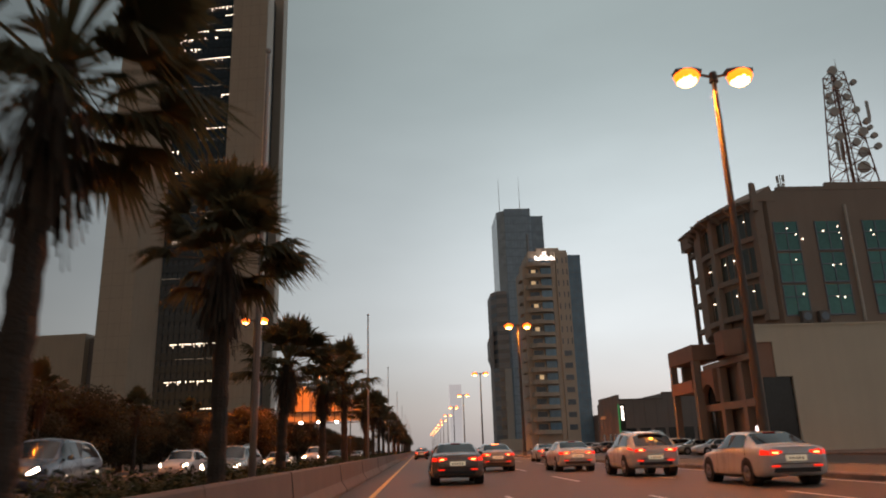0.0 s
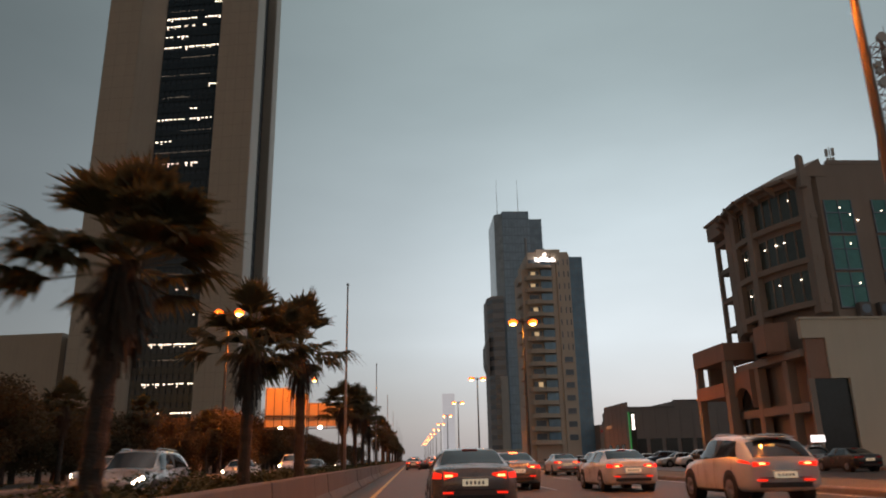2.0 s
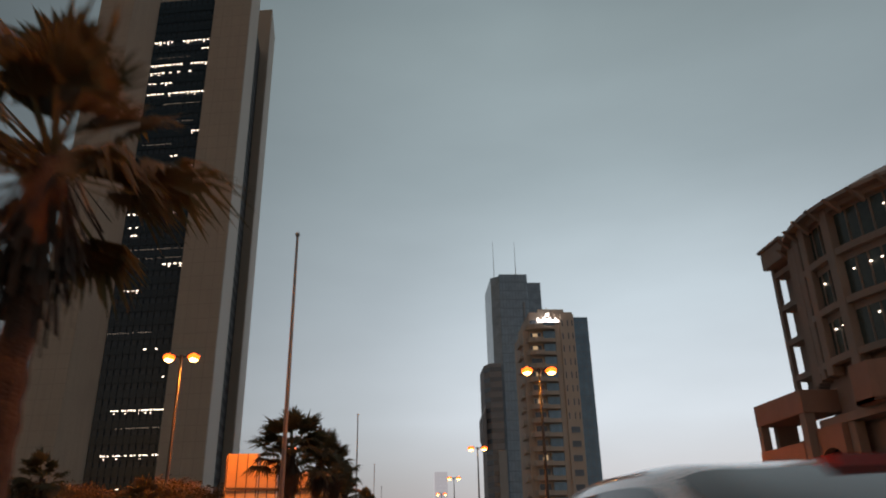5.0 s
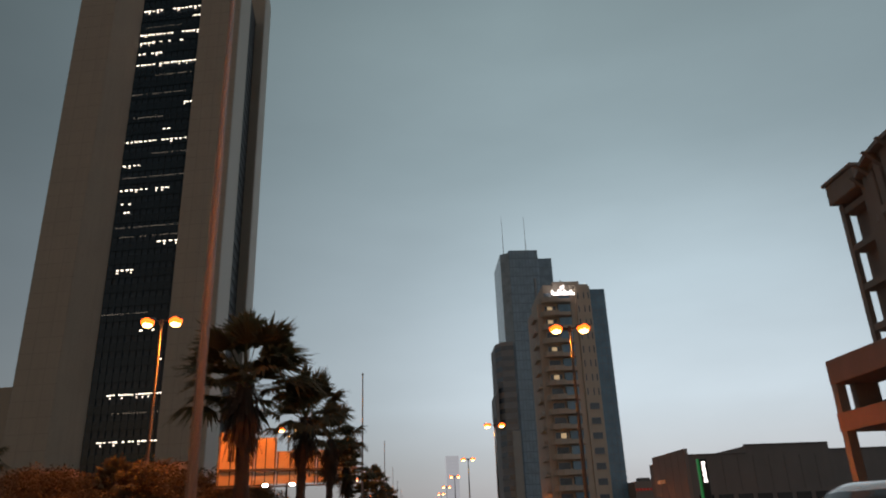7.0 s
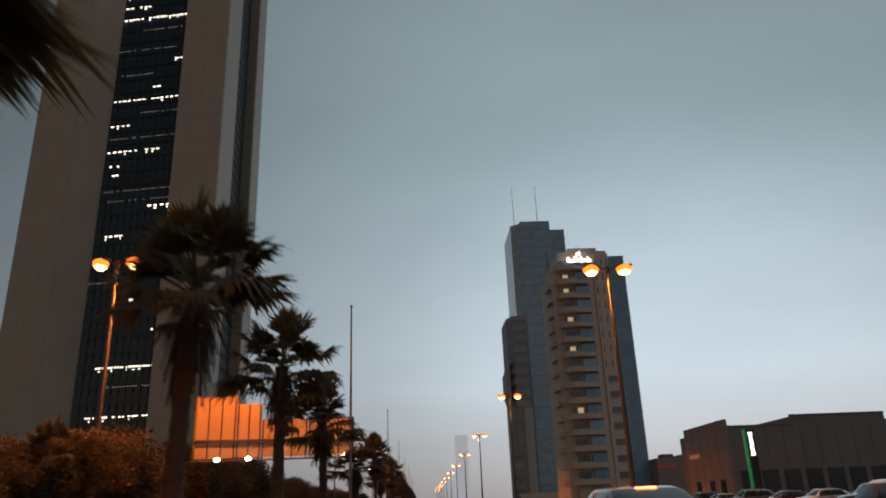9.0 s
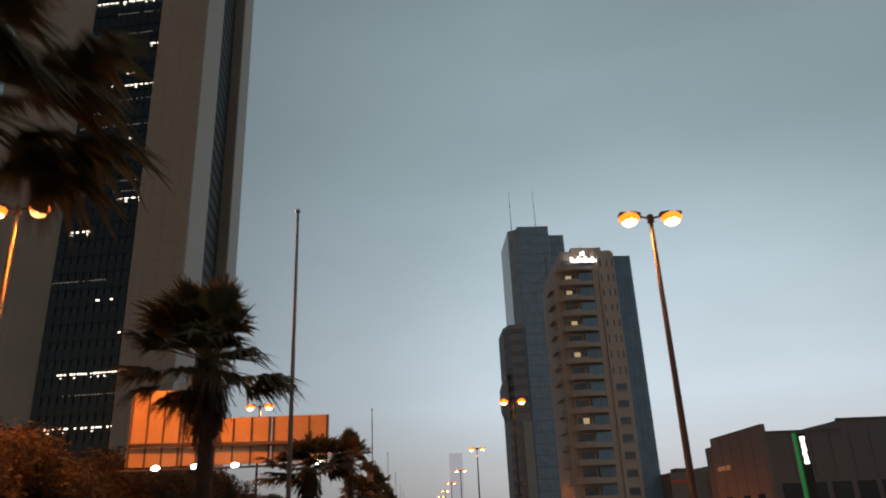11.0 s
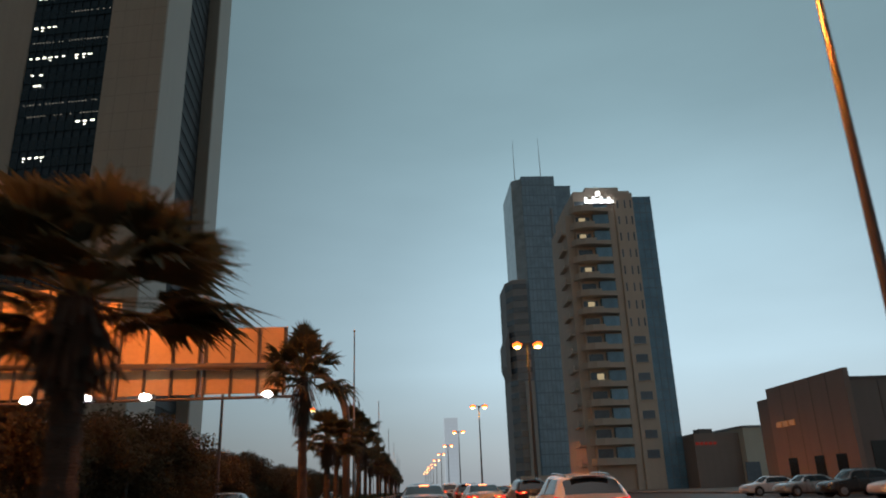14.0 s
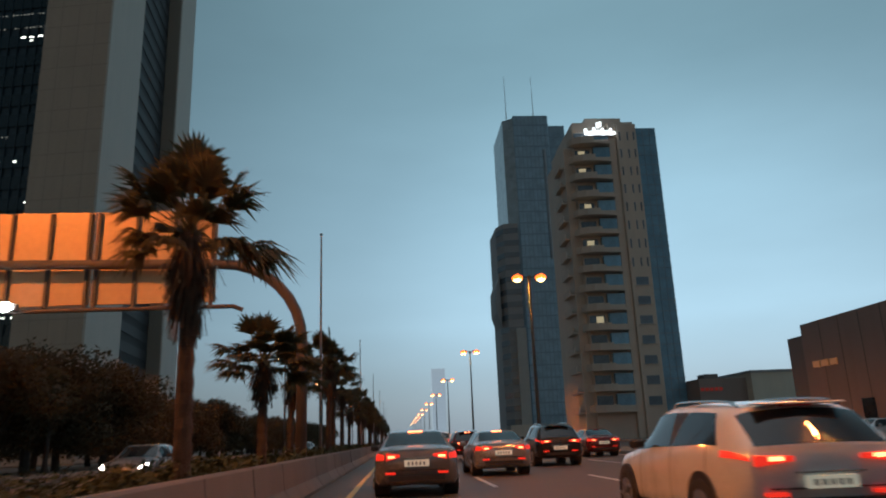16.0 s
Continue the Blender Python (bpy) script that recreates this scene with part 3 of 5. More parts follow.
# tower far off; its walls glow pale blue-grey to imitate the haze
M_HAZE = glow("painted_haze_wall", (0.3, 0.33, 0.365), 0.95, (0.1, 0.1, 0.1))
M_HAZE2 = glow("painted_haze_band", (0.285, 0.315, 0.355), 0.95, (0.1, 0.1, 0.1))
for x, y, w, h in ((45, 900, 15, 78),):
    t = thing("backdrop_tower", "far tower block with the rain haze painted on as a pale glow", "backdrop", pose(x, y, 0), kind="structure")
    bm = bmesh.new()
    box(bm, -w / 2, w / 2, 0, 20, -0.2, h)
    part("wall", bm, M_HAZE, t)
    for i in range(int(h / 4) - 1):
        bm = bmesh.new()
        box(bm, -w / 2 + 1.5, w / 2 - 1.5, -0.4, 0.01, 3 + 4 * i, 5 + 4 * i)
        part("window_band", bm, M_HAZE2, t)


# ---------------------------------------------------------------- office building with the bowed front
M_OFFGLASS = window_glass("dull_green_glass", (0.05, 0.066, 0.056), rough=0.25)


def bow(k, bulge=2.4, y0=67.0, y1=83.0, x=34.0):
    """Points of the bowed road front, from the near corner to the far one."""
    out = []
    for i in range(k + 1):
        s = i / k
        out.append((x - bulge * 4 * s * (1 - s), y0 + (y1 - y0) * s))
    return out


def band(bm, outer, depth, z0, z1):
    """A strip of the bowed front, standing out from it by depth."""
    prism(bm, [(x - depth, y) for x, y in outer] + [(x + 0.6, y) for x, y in outer[::-1]], z0, z1)


def bowed_office():
    t = thing("bowed_office", "brown rendered office building with a bowed front and teal glass", "building")
    pts = bow(16)
    inner = [(x + 1.0, y) for x, y in pts]
    bm = bmesh.new()
    prism(bm, [(x, y) for x, y in inner] + [(56, 83.0), (56, 67.0)], -0.2, 25.2)
    part("wall", bm, M_OFFICE, t)
    # glass storeys between thin curved ledges; the far third is plain wall with ribs
    for i, z in enumerate((13.2, 16.9, 20.6)):
        bm = bmesh.new()
        band(bm, [(x + 0.55, y) for x, y in pts[1:11]], 0.0, z + 0.2, z + 2.9)
        part("window_band", bm, M_OFFGLASS, t)
        bm = bmesh.new()
        band(bm, [(x + 0.5, y) for x, y in pts[1:11]], 0.0, z + 2.9, z + 3.4)
        part("spandrel", bm, M_OFFICE, t)
        bm = bmesh.new()
        band(bm, pts, 0.0, z - 0.3, z + 0.2)
        part("ledge", bm, M_OFFICE, t)
        bm = bmesh.new()
        band(bm, [(x + 0.45, y) for x, y in pts[10:]], 0.0, z + 0.2, z + 3.4)
        part("wall_panel", bm, M_OFFICE, t)
        for k in (2, 3, 4, 5, 8, 9):
            x, y = pts[k]
            bm = bmesh.new()
            box(bm, x + 0.46, x + 0.7, y - 0.05, y + 0.05, z + 0.2, z + 2.9)
            part("mullion", bm, M_OFFICE, t)
    bm = bmesh.new()
    band(bm, pts, 0.0, 23.7, 24.4)
    part("ledge", bm, M_OFFICE, t)
    for k, w in ((0.6, 0.55), (6.6, 0.45), (10.0, 0.4), (11.4, 0.35), (12.8, 0.35), (14.2, 0.35), (15.4, 0.35)):
        i = int(k)
        x, y = (pts[i][j] + (pts[i + 1][j] - pts[i][j]) * (k - i) for j in (0, 1))
        bm = bmesh.new()
        box(bm, x - 0.05, x + 0.9, y - w, y + w, 12.2, 24.4)
        part("pilaster", bm, M_OFFICE, t, bevel=0.05)
    # sloped eaves above the bow
    bm = bmesh.new()
    hi = [(x + 1.5, y - 0.06, 24.8 + 0.95 * math.sqrt(1 - i / 16)) for i, (x, y) in enumerate(pts)]
    lo = [(x - 0.7, y - 0.06, 24.4) for x, y in pts]
    va, vb = [bm.verts.new(p) for p in lo], [bm.verts.new(p) for p in hi]
    vc, vd = [bm.verts.new((p[0], p[1], 24.1)) for p in lo], [bm.verts.new((p[0] + 0.4, p[1], 24.1)) for p in hi]
    for i in range(16):
        bm.faces.new((va[i], va[i + 1], vb[i + 1], vb[i]))
        bm.faces.new((vc[i], vd[i], vd[i + 1], vc[i + 1]))
        bm.faces.new((va[i], vc[i], vc[i + 1], va[i + 1]))
        bm.faces.new((vb[i], vb[i + 1], vd[i + 1], vd[i]))
    for i in (0, 16):
        bm.faces.new((va[i], vb[i], vd[i], vc[i]))
    part("sloped_roof_edge", bm, M_OFFICE, t)
    for i in (1, 3, 5, 7, 9, 11, 13, 15):
        x, y = pts[i]
        bm = bmesh.new()
        prism_x = [(x - 1.0, 24.3), (x + 0.2, 24.3), (x + 0.2, 23.2)]
        extrude_y(bm, prism_x[::-1], y - 0.16, y + 0.16)
        part("bracket", bm, M_OFFICE, t)
    # near corner fin and far corner cornice with its slotted screen
    bm = bmesh.new()
    extrude_y(bm, [(33.3, 23.0), (33.9, 23.0), (33.8, 25.75), (33.4, 25.95)], 66.45, 67.0)
    part("corner_fin", bm, M_OFFICE, t)
    bm = bmesh.new()
    box(bm, 33.3, 38.2, 82.8, 86.5, 24.0, 25.65)
    box(bm, 33.1, 38.3, 82.6, 86.7, 25.65, 25.95)
    part("cornice", bm, M_OFFICE, t, bevel=0.06)
    bm = bmesh.new()
    box(bm, 34.05, 34.45, 86.0, 86.5, 11.6, 24.0)
    part("screen_post", bm, M_OFFICE, t)
    bm = bmesh.new()
    box(bm, 35.3, 40.0, 83.01, 86.5, 11.6, 24.0)
    part("rear_wall", bm, M_OFFICE, t)
    for i in range(4):
        bm = bmesh.new()
        box(bm, 34.1, 35.299, 83.05, 86.4, 13.65 + i * 3.15, 14.15 + i * 3.15)
        part("screen_rung", bm, M_OFFICE, t)
    # south side with tall teal windows
    for x0, x1 in ((35.3, 37.6), (39.5, 41.9), (44.3, 46.7)):
        for i in range(3):
            bm = bmesh.new()
            box(bm, x0, x1, 66.93, 67.02, 12.6 + i * 3.2, 15.5 + i * 3.2)
            w = part("window", bm, M_TEAL, t)
            bm = bmesh.new()
            for a in (x0 - 0.08, (x0 + x1) / 2 - 0.04, x1):
                box(bm, a, a + 0.08, 66.86, 67.0, 12.6 + i * 3.2, 15.5 + i * 3.2)
            box(bm, x0 - 0.08, x1 + 0.08, 66.86, 67.0, 12.5 + i * 3.2, 12.62 + i * 3.2)
            box(bm, x0 - 0.08, x1 + 0.08, 66.86, 67.0, 14.3 + i * 3.2, 14.38 + i * 3.2)
            part("window_frame", bm, M_MULL, w)
    bm = bmesh.new()
    tube(bm, (42.6, 66.6, 11.9), (42.6, 66.6, 23.5), 0.14, 0.14, 8)
    part("drainpipe", bm, mat("pipe_grey", (0.5, 0.47, 0.44), rough=0.5), t, "pale grey drainpipe")
    bm = bmesh.new()
    box(bm, 36.2, 41.3, 66.97, 67.4, 25.21, 25.6)
    part("parapet", bm, M_OFFICE, t)
    bm = bmesh.new()
    box(bm, 41.3, 56, 66.97, 67.4, 25.21, 26.0)
    part("parapet", bm, M_OFFICE, t)
    # ceiling lamps seen through the glass
    random.seed(11)
    for x, z in ((36.6, 21.2), (37.4, 20.6), (38.0, 20.1), (37.0, 18.0), (40.2, 20.9), (41.7, 21.3), (41.8, 20.7), (41.9, 20.1), (40.6, 17.4), (41.4, 17.5), (45.0, 20.9), (45.2, 20.4), (37.2, 14.6), (41.2, 14.2), (40.5, 14.3)):
        bm = bmesh.new()
        tube(bm, (x, 66.9, z), (x, 66.96, z), 0.07, 0.07, 8)
        part("downlight", bm, M_OFFLIGHT, t, "small white ceiling lamp")
    for i in (2, 3, 4, 5, 8, 9):
        x, y = pts[i]
        for z in (22.6, 19.0, 15.4):
            if rnd(0, 1) < 0.5:
                bm = bmesh.new()
                yy = y + rnd(-0.4, 0.4)
                tube(bm, (x + 0.4, yy, z), (x + 0.56, yy, z), 0.065, 0.065, 8)
                part("downlight", bm, M_OFFLIGHT, t, "small white ceiling lamp")


bowed_office()


def annex():
    t = thing("annex", "cream painted annex with terracotta balconies and open arcade", "building")
    for x0, x1, z0, z1 in ((31.25, 33.1, 10.0, 11.5), (33.1, 34.6, 6.8, 11.5), (34.6, 60.0, -0.2, 11.5)):
        bm = bmesh.new()
        box(bm, x0 + 0.001, x1 - 0.001, 66.4, 66.96, z0, z1)
        part("wall", bm, M_CREAM, t)
    bm = bmesh.new()
    box(bm, 31.15, 60.1, 66.3, 66.92, 11.5, 11.68)
    part("coping", bm, M_CREAM, t)
    # dark sheet closing the open bay, in place of the shade within
    bm = bmesh.new()
    box(bm, 31.9, 34.6, 66.7, 66.95, 0.0, 6.8)
    part("garage_door", bm, M_DARKWIN, t, "dark sheet standing for the shade inside an open bay")
    bm = bmesh.new()
    box(bm, 31.5, 33.09, 66.55, 66.95, 6.8, 9.99)
    part("recessed_panel", bm, M_TERRA, t)
    for x0 in (31.25,):
        bm = bmesh.new()
        box(bm, x0, x0 + 0.5, 66.42, 66.68, 0.1, 6.79)
        part("column", bm, M_OFFICE, t, bevel=0.04)
    # arcade along the road
    for y in (69.6, 74.8, 79.8):
        bm = bmesh.new()
        box(bm, 31.3, 32.1, y, y + 0.8, 0.1, 8.6)
        part("column", bm, M_OFFICE, t, bevel=0.05)
    bm = bmesh.new()
    box(bm, 31.2, 33.6, 67.0, 78.9, 8.62, 9.2)
    part("floor_slab", bm, M_OFFICE, t)
    bm = bmesh.new()
    box(bm, 33.45, 33.58, 67, 86.7, 0.1, 8.6)
    part("shopfront", bm, M_DARKWIN, t, "dark shop glazing under the arcade")
    for z in (4.3,):
        bm = bmesh.new()
        box(bm, 31.35, 33.4, 67.1, 81.4, z, z + 0.7)
        part("mezzanine_beam", bm, M_OFFICE, t)
    # curved terracotta balcony at the near corner
    arc = [(31.4 - 1.25 * min(1.0, 1.5 * math.sin(math.pi * i / 12)), 69.3 + 4.0 * i / 12) for i in range(13)]
    bm = bmesh.new()
    prism(bm, arc + [(x + 0.35, y) for x, y in arc[::-1]], 9.2, 11.8)
    part("balcony_front", bm, M_TERRA, t, "curved terracotta balcony wall")
    bm = bmesh.new()
    prism(bm, arc + [(33.4, 73.3), (33.4, 69.3)], 9.2, 9.45)
    part("balcony_floor", bm, M_TERRA, t)
    # far terracotta loggia with open frame and arch
    bm = bmesh.new()
    box(bm, 30.2, 33.5, 79.0, 86.8, 9.85, 11.6)
    part("loggia_top", bm, M_TERRA, t, bevel=0.05)
    bm = bmesh.new()
    box(bm, 30.25, 30.94, 86.1, 86.75, 0.1, 9.85)
    part("loggia_post", bm, M_OFFICE, t)
    bm = bmesh.new()
    box(bm, 30.3, 31.1, 79.1, 79.9, 0.1, 9.85)
    part("loggia_post", bm, M_OFFICE, t)
    bm = bmesh.new()
    box(bm, 30.2, 33.4, 79.9, 86.8, 6.5, 7.8)
    part("loggia_beam", bm, M_TERRA, t)
    bm = bmesh.new()
    box(bm, 31.6, 33.4, 86.1, 86.7, 7.8, 9.85)
    part("loggia_wall", bm, M_OFFICE, t)
    bm = bmesh.new()
    ring = [(math.cos(math.pi * i / 28), math.sin(math.pi * i / 28)) for i in range(29)]
    curve = [(77.6 - 1.9 * c, 5.2 + 1.9 * s) for c, s in ring]
    rows = [[bm.verts.new((x, y, z)) for y, z in line] for x in (30.9, 31.6) for line in (curve, [(y, 8.61) for y, _ in curve])]
    for p, q in ((rows[0], rows[1]), (rows[3], rows[2]), (rows[2], rows[0]), (rows[1], rows[3])):
        for i in range(28):
            bm.faces.new((p[i], p[i + 1], q[i + 1], q[i]))
    for i in (0, 28):
        bm.faces.new((rows[0][i], rows[1][i], rows[3][i], rows[2][i]))
    bmesh.ops.recalc_face_normals(bm, faces=bm.faces)
    part("arch", bm, M_TERRA, t)
    bm = bmesh.new()
    box(bm, 31.7, 31.8, 75.7, 79.5, 0.1, 7.2)
    part("arch_window", bm, M_DARKWIN, t)


annex()

for x in (36.9, 38.6):
    a = thing("air_conditioner", "grey outdoor air-conditioning unit on the annex roof", "air conditioner", pose(x, 66.61, 11.68), "roof air conditioners")
    bm = bmesh.new()
    box(bm, -0.5, 0.5, -0.3, 0.3, 0.08, 1.2)
    part("casing", bm, M_GREY, a, bevel=0.03)
    bm = bmesh.new()
    tube(bm, (0, -0.34, 0.65), (0, -0.3, 0.65), 0.38, 0.38, 16)
    part("fan_grille", bm, M_MULL, a)
    for s in (-0.4, 0.4):
        bm = bmesh.new()
        box(bm, s - 0.05, s + 0.05, -0.3, 0.3, 0, 0.08)
        part("foot", bm, M_STEEL, a)


# ---------------------------------------------------------------- aerials on the roof
def lattice_mast():
    t = thing("lattice_mast", "red-oxide steel lattice mast crowded with dish antennas", "mast", pose(49.6, 75.0, 25.2))
    zs = [0, 2.4, 4.6, 6.6, 8.5, 10.2, 11.8, 13.3, 14.7, 16.0, 17.2]
    half = lambda z: 1.95 - 1.15 * z / 17.2
    for sx, sy in ((-1, -1), (1, -1), (1, 1), (-1, 1)):
        bm = bmesh.new()
        tube(bm, (sx * half(0), sy * half(0), 0), (sx * half(17.2), sy * half(17.2), 17.2), 0.09, 0.07, 6)
        part("leg", bm, M_RUST, t)
    bm = bmesh.new()
    cor = ((-1, -1), (1, -1), (1, 1), (-1, 1))
    for z0, z1 in zip(zs, zs[1:]):
        a, b = half(z0), half(z1)
        for i in range(4):
            (x0, y0), (x1, y1) = cor[i], cor[(i + 1) % 4]
            tube(bm, (x0 * a, y0 * a, z0), (x1 * b, y1 * b, z1), 0.045, n=4)
            tube(bm, (x1 * a, y1 * a, z0), (x0 * b, y0 * b, z1), 0.045, n=4)
            tube(bm, (x0 * b, y0 * b, z1), (x1 * b, y1 * b, z1), 0.045, n=4)
    tagged(part("bracing", bm, M_RUST, t), kind="stuff")
    bm = bmesh.new()
    box(bm, -0.12, 0.12, -0.12, 0.12, 0, 17.4)
    part("cable_ladder", bm, M_RUST, t)
    bm = bmesh.new()
    tube(bm, (0.5, 0, 17), (0.5, 0, 19.2), 0.05, 0.03, 6)
    part("whip_aerial", bm, M_STEEL, t)
    for x, z, r in ((-0.9, 17.0, 0.55), (-0.6, 15.2, 0.5), (1.3, 15.5, 0.35), (-1.9, 13.8, 0.35), (-1.85, 13.1, 0.35), (-1.6, 11.8, 0.55), (-1.5, 8.8, 0.5), (1.3, 9.3, 0.55), (0.3, 8.0, 0.45),
                    (2.0, 10.6, 0.4), (2.2, 9.8, 0.3), (2.5, 8.8, 0.35), (2.7, 7.5, 0.4), (0.9, 6.8, 0.6), (0.6, 5.0, 0.7), (1.0, 12.0, 0.4), (0.2, 13.6, 0.4)):
        bm = bmesh.new()
        tube(bm, (x, -1.5, z), (x, -1.05, z), r, r * 0.9, 14)
        d = part("dish_antenna", bm, M_DISH, t)
        bm = bmesh.new()
        tube(bm, (x, -1.05, z), (x * 0.6, -0.4, z), 0.05, n=5)
        part("bracket", bm, M_STEEL, d)
    for x, z in ((-2.0, 7.0), (-1.5, 6.8), (-1.4, 8.0), (2.4, 12.0)):
        bm = bmesh.new()
        box(bm, x - 0.14, x + 0.14, -1.4, -1.2, z - 1.1, z + 1.1)
        part("panel_antenna", bm, M_DISH, t)


lattice_mast()
for x, y in ((37.6, 68.5),):
    t = thing("roof_aerial", "small cluster of mobile antennas on a roof pole", "antenna", pose(x, y, 25.2))
    bm = bmesh.new()
    tube(bm, (0, 0, 0), (0, 0, 2.3), 0.06, 0.04, 6)
    part("pole", bm, M_STEEL, t)
    for dx, z in ((-0.3, 1.75), (0.3, 1.85), (0.24, 0.95), (-0.26, 0.9)):
        bm = bmesh.new()
        box(bm, dx - 0.1, dx + 0.1, -0.1, 0.1, z - 0.36, z + 0.36)
        part("panel_antenna", bm, M_DISH, t)


# ---------------------------------------------------------------- low shop blocks
def low_blocks():
    t = thing("showroom", "low dark grey showroom with stepped flat roof", "building")
    for x0, x1, y0, z1 in ((37.5, 45.7, 137.0, 9.4), (45.7, 57.6, 137.0, 10.5), (57.6, 70.0, 138.5, 9.7)):
        bm = bmesh.new()
        box(bm, x0 + 0.001, x1 - 0.001, y0, 152.0, -0.2, z1 - 0.25)
        part("wall", bm, M_SHOW, t)
        bm = bmesh.new()
        box(bm, x0 + 0.001, x1 - 0.001, y0 - 0.08, y0 + 0.4, z1 - 0.25, z1)
        part("coping", bm, M_GREY, t)
    bm = bmesh.new()
    box(bm, 37.0, 37.499, 136.8, 151.0, -0.2, 10.15)
    part("side_wall", bm, M_SHOWSIDE, t, "pale brown rendered side wall")
    bm = bmesh.new()
    box(bm, 37.6, 45.0, 152.002, 154.6, -0.2, 9.3)
    part("rear_wing", bm, M_GREY, t)
    for y in (138.6, 142.2, 147.0):
        bm = bmesh.new()
        box(bm, 36.9, 37.02, y, y + 1.5, 0.2, 3.1)
        part("side_door", bm, M_DARKWIN, t)
    for i in range(1, 5):
        bm = bmesh.new()
        box(bm, 36.97, 37.0, 136.8 + i * 2.8, 136.84 + i * 2.8, -0.1, 10.1)
        part("panel_joint", bm, M_GREY, t)
    for i in range(7):
        bm = bmesh.new()
        box(bm, 38.3 + i * 2.7, 40.3 + i * 2.7, 136.9, 137.02, 0.4, 4.0)
        part("shop_window", bm, M_DARKWIN, t)
    for i in range(8):
        bm = bmesh.new()
        box(bm, 40.0 + i * 2.2, 40.05 + i * 2.2, 136.95, 137.02, 4.3, 9.0)
        part("panel_joint", bm, M_GREY, t)
    for i in range(3):
        bm = bmesh.new()
        box(bm, 36.88, 36.98, 146.1 + 1.3 * i, 147.1 + 1.3 * i, 6.1, 6.65)
        part("sign_bar", bm, M_SIGNAMBER, t, "dim amber lit letter drawn as a bar")
    b = thing("rear_block", "low grey block behind the showroom", "building")
    bm = bmesh.new()
    box(bm, 58.5, 90, 205, 230, -0.2, 10.0)
    part("wall", bm, M_CREAM, b)
    bm = bmesh.new()
    box(bm, 58.3, 90.2, 204.8, 230.2, 10.0, 10.4)
    part("parapet", bm, M_FARWALL, b)
    bm = bmesh.new()
    box(bm, 50.3, 58.48, 207, 230, -0.2, 9.4)
    part("side_wing", bm, M_SHOWSIDE, b)
    bm = bmesh.new()
    box(bm, 52.2, 54.6, 209, 212, 9.4, 10.3)
    part("stair_head", bm, M_GREY, b)
    for i in range(5):
        bm = bmesh.new()
        box(bm, 50.5 + i * 0.8, 51.0 + i * 0.8, 206.85, 207.0, 7.4, 7.9)
        part("sign_bar", bm, M_SIGNRED, b, "red lit sign letter drawn as a bar")
    for i in range(6):
        bm = bmesh.new()
        box(bm, 58 + i * 4.2, 60.6 + i * 4.2, 204.9, 204.998, 1.0, 4.2)
        part("shop_window", bm, M_FARWIN, b)
    f = thing("far_block", "narrow pale block behind the apartment tower", "building", pose(73.2, 270, 0))
    bm = bmesh.new()
    box(bm, -2.3, 2.3, 0, 9, -0.2, 11.7)
    part("wall", bm, M_FARWALL, f)
    bm = bmesh.new()
    box(bm, -2.4, 2.4, -0.1, 9.1, 11.7, 12.1)
    part("parapet", bm, M_FARWALL, f)
    for i in range(3):
        for x in (-1.5, 0.3):
            bm = bmesh.new()
            box(bm, x, x + 1.2, -0.06, 0.04, 1.6 + 3.4 * i, 3.1 + 3.4 * i)
            part("window", bm, M_FARWIN, f)
    s = thing("pylon_sign", "green-edged pylon sign with white lit letters drawn as bars", "sign", pose(34.15, 123.3, 0.12))
    bm = bmesh.new()
    box(bm, -0.45, 0.45, 0, 0.35, 0, 7.6)
    part("pylon", bm, mat("pylon_black", (0.03, 0.035, 0.035), rough=0.3), s, bevel=0.03)
    bm = bmesh.new()
    box(bm, -0.66, -0.46, -0.02, 0.37, 0, 7.6)
    part("edge_light", bm, M_SIGNGREEN, s, "green light strip")
    for i in range(7):
        bm = bmesh.new()
        box(bm, -0.2 + 0.06 * (i % 2), 0.22 - 0.05 * (i % 3), -0.06, 0.0, 4.95 + 0.34 * i, 5.22 + 0.34 * i)
        part("letter_bar", bm, M_SIGNWHITE, s)
    bm = bmesh.new()
    box(bm, -0.3, 0.3, -0.05, 0.0, 1.2, 1.6)
    part("letter_bar", bm, M_SIGNWHITE, s)
    w = thing("lit_board", "small white lit advertising board on two posts", "sign", pose(29.6, 63.5, 0.0))
    bm = bmesh.new()
    box(bm, -0.5, 0.5, -0.08, 0.08, 1.9, 2.4)
    part("panel", bm, glow("board_light", (0.9, 0.92, 1.0), 1.2), w)
    for sx in (-0.4, 0.4):
        bm = bmesh.new()
        tube(bm, (sx, 0, 0), (sx, 0, 1.9), 0.04, n=6)
        part("post", bm, M_STEEL, w)


low_blocks()


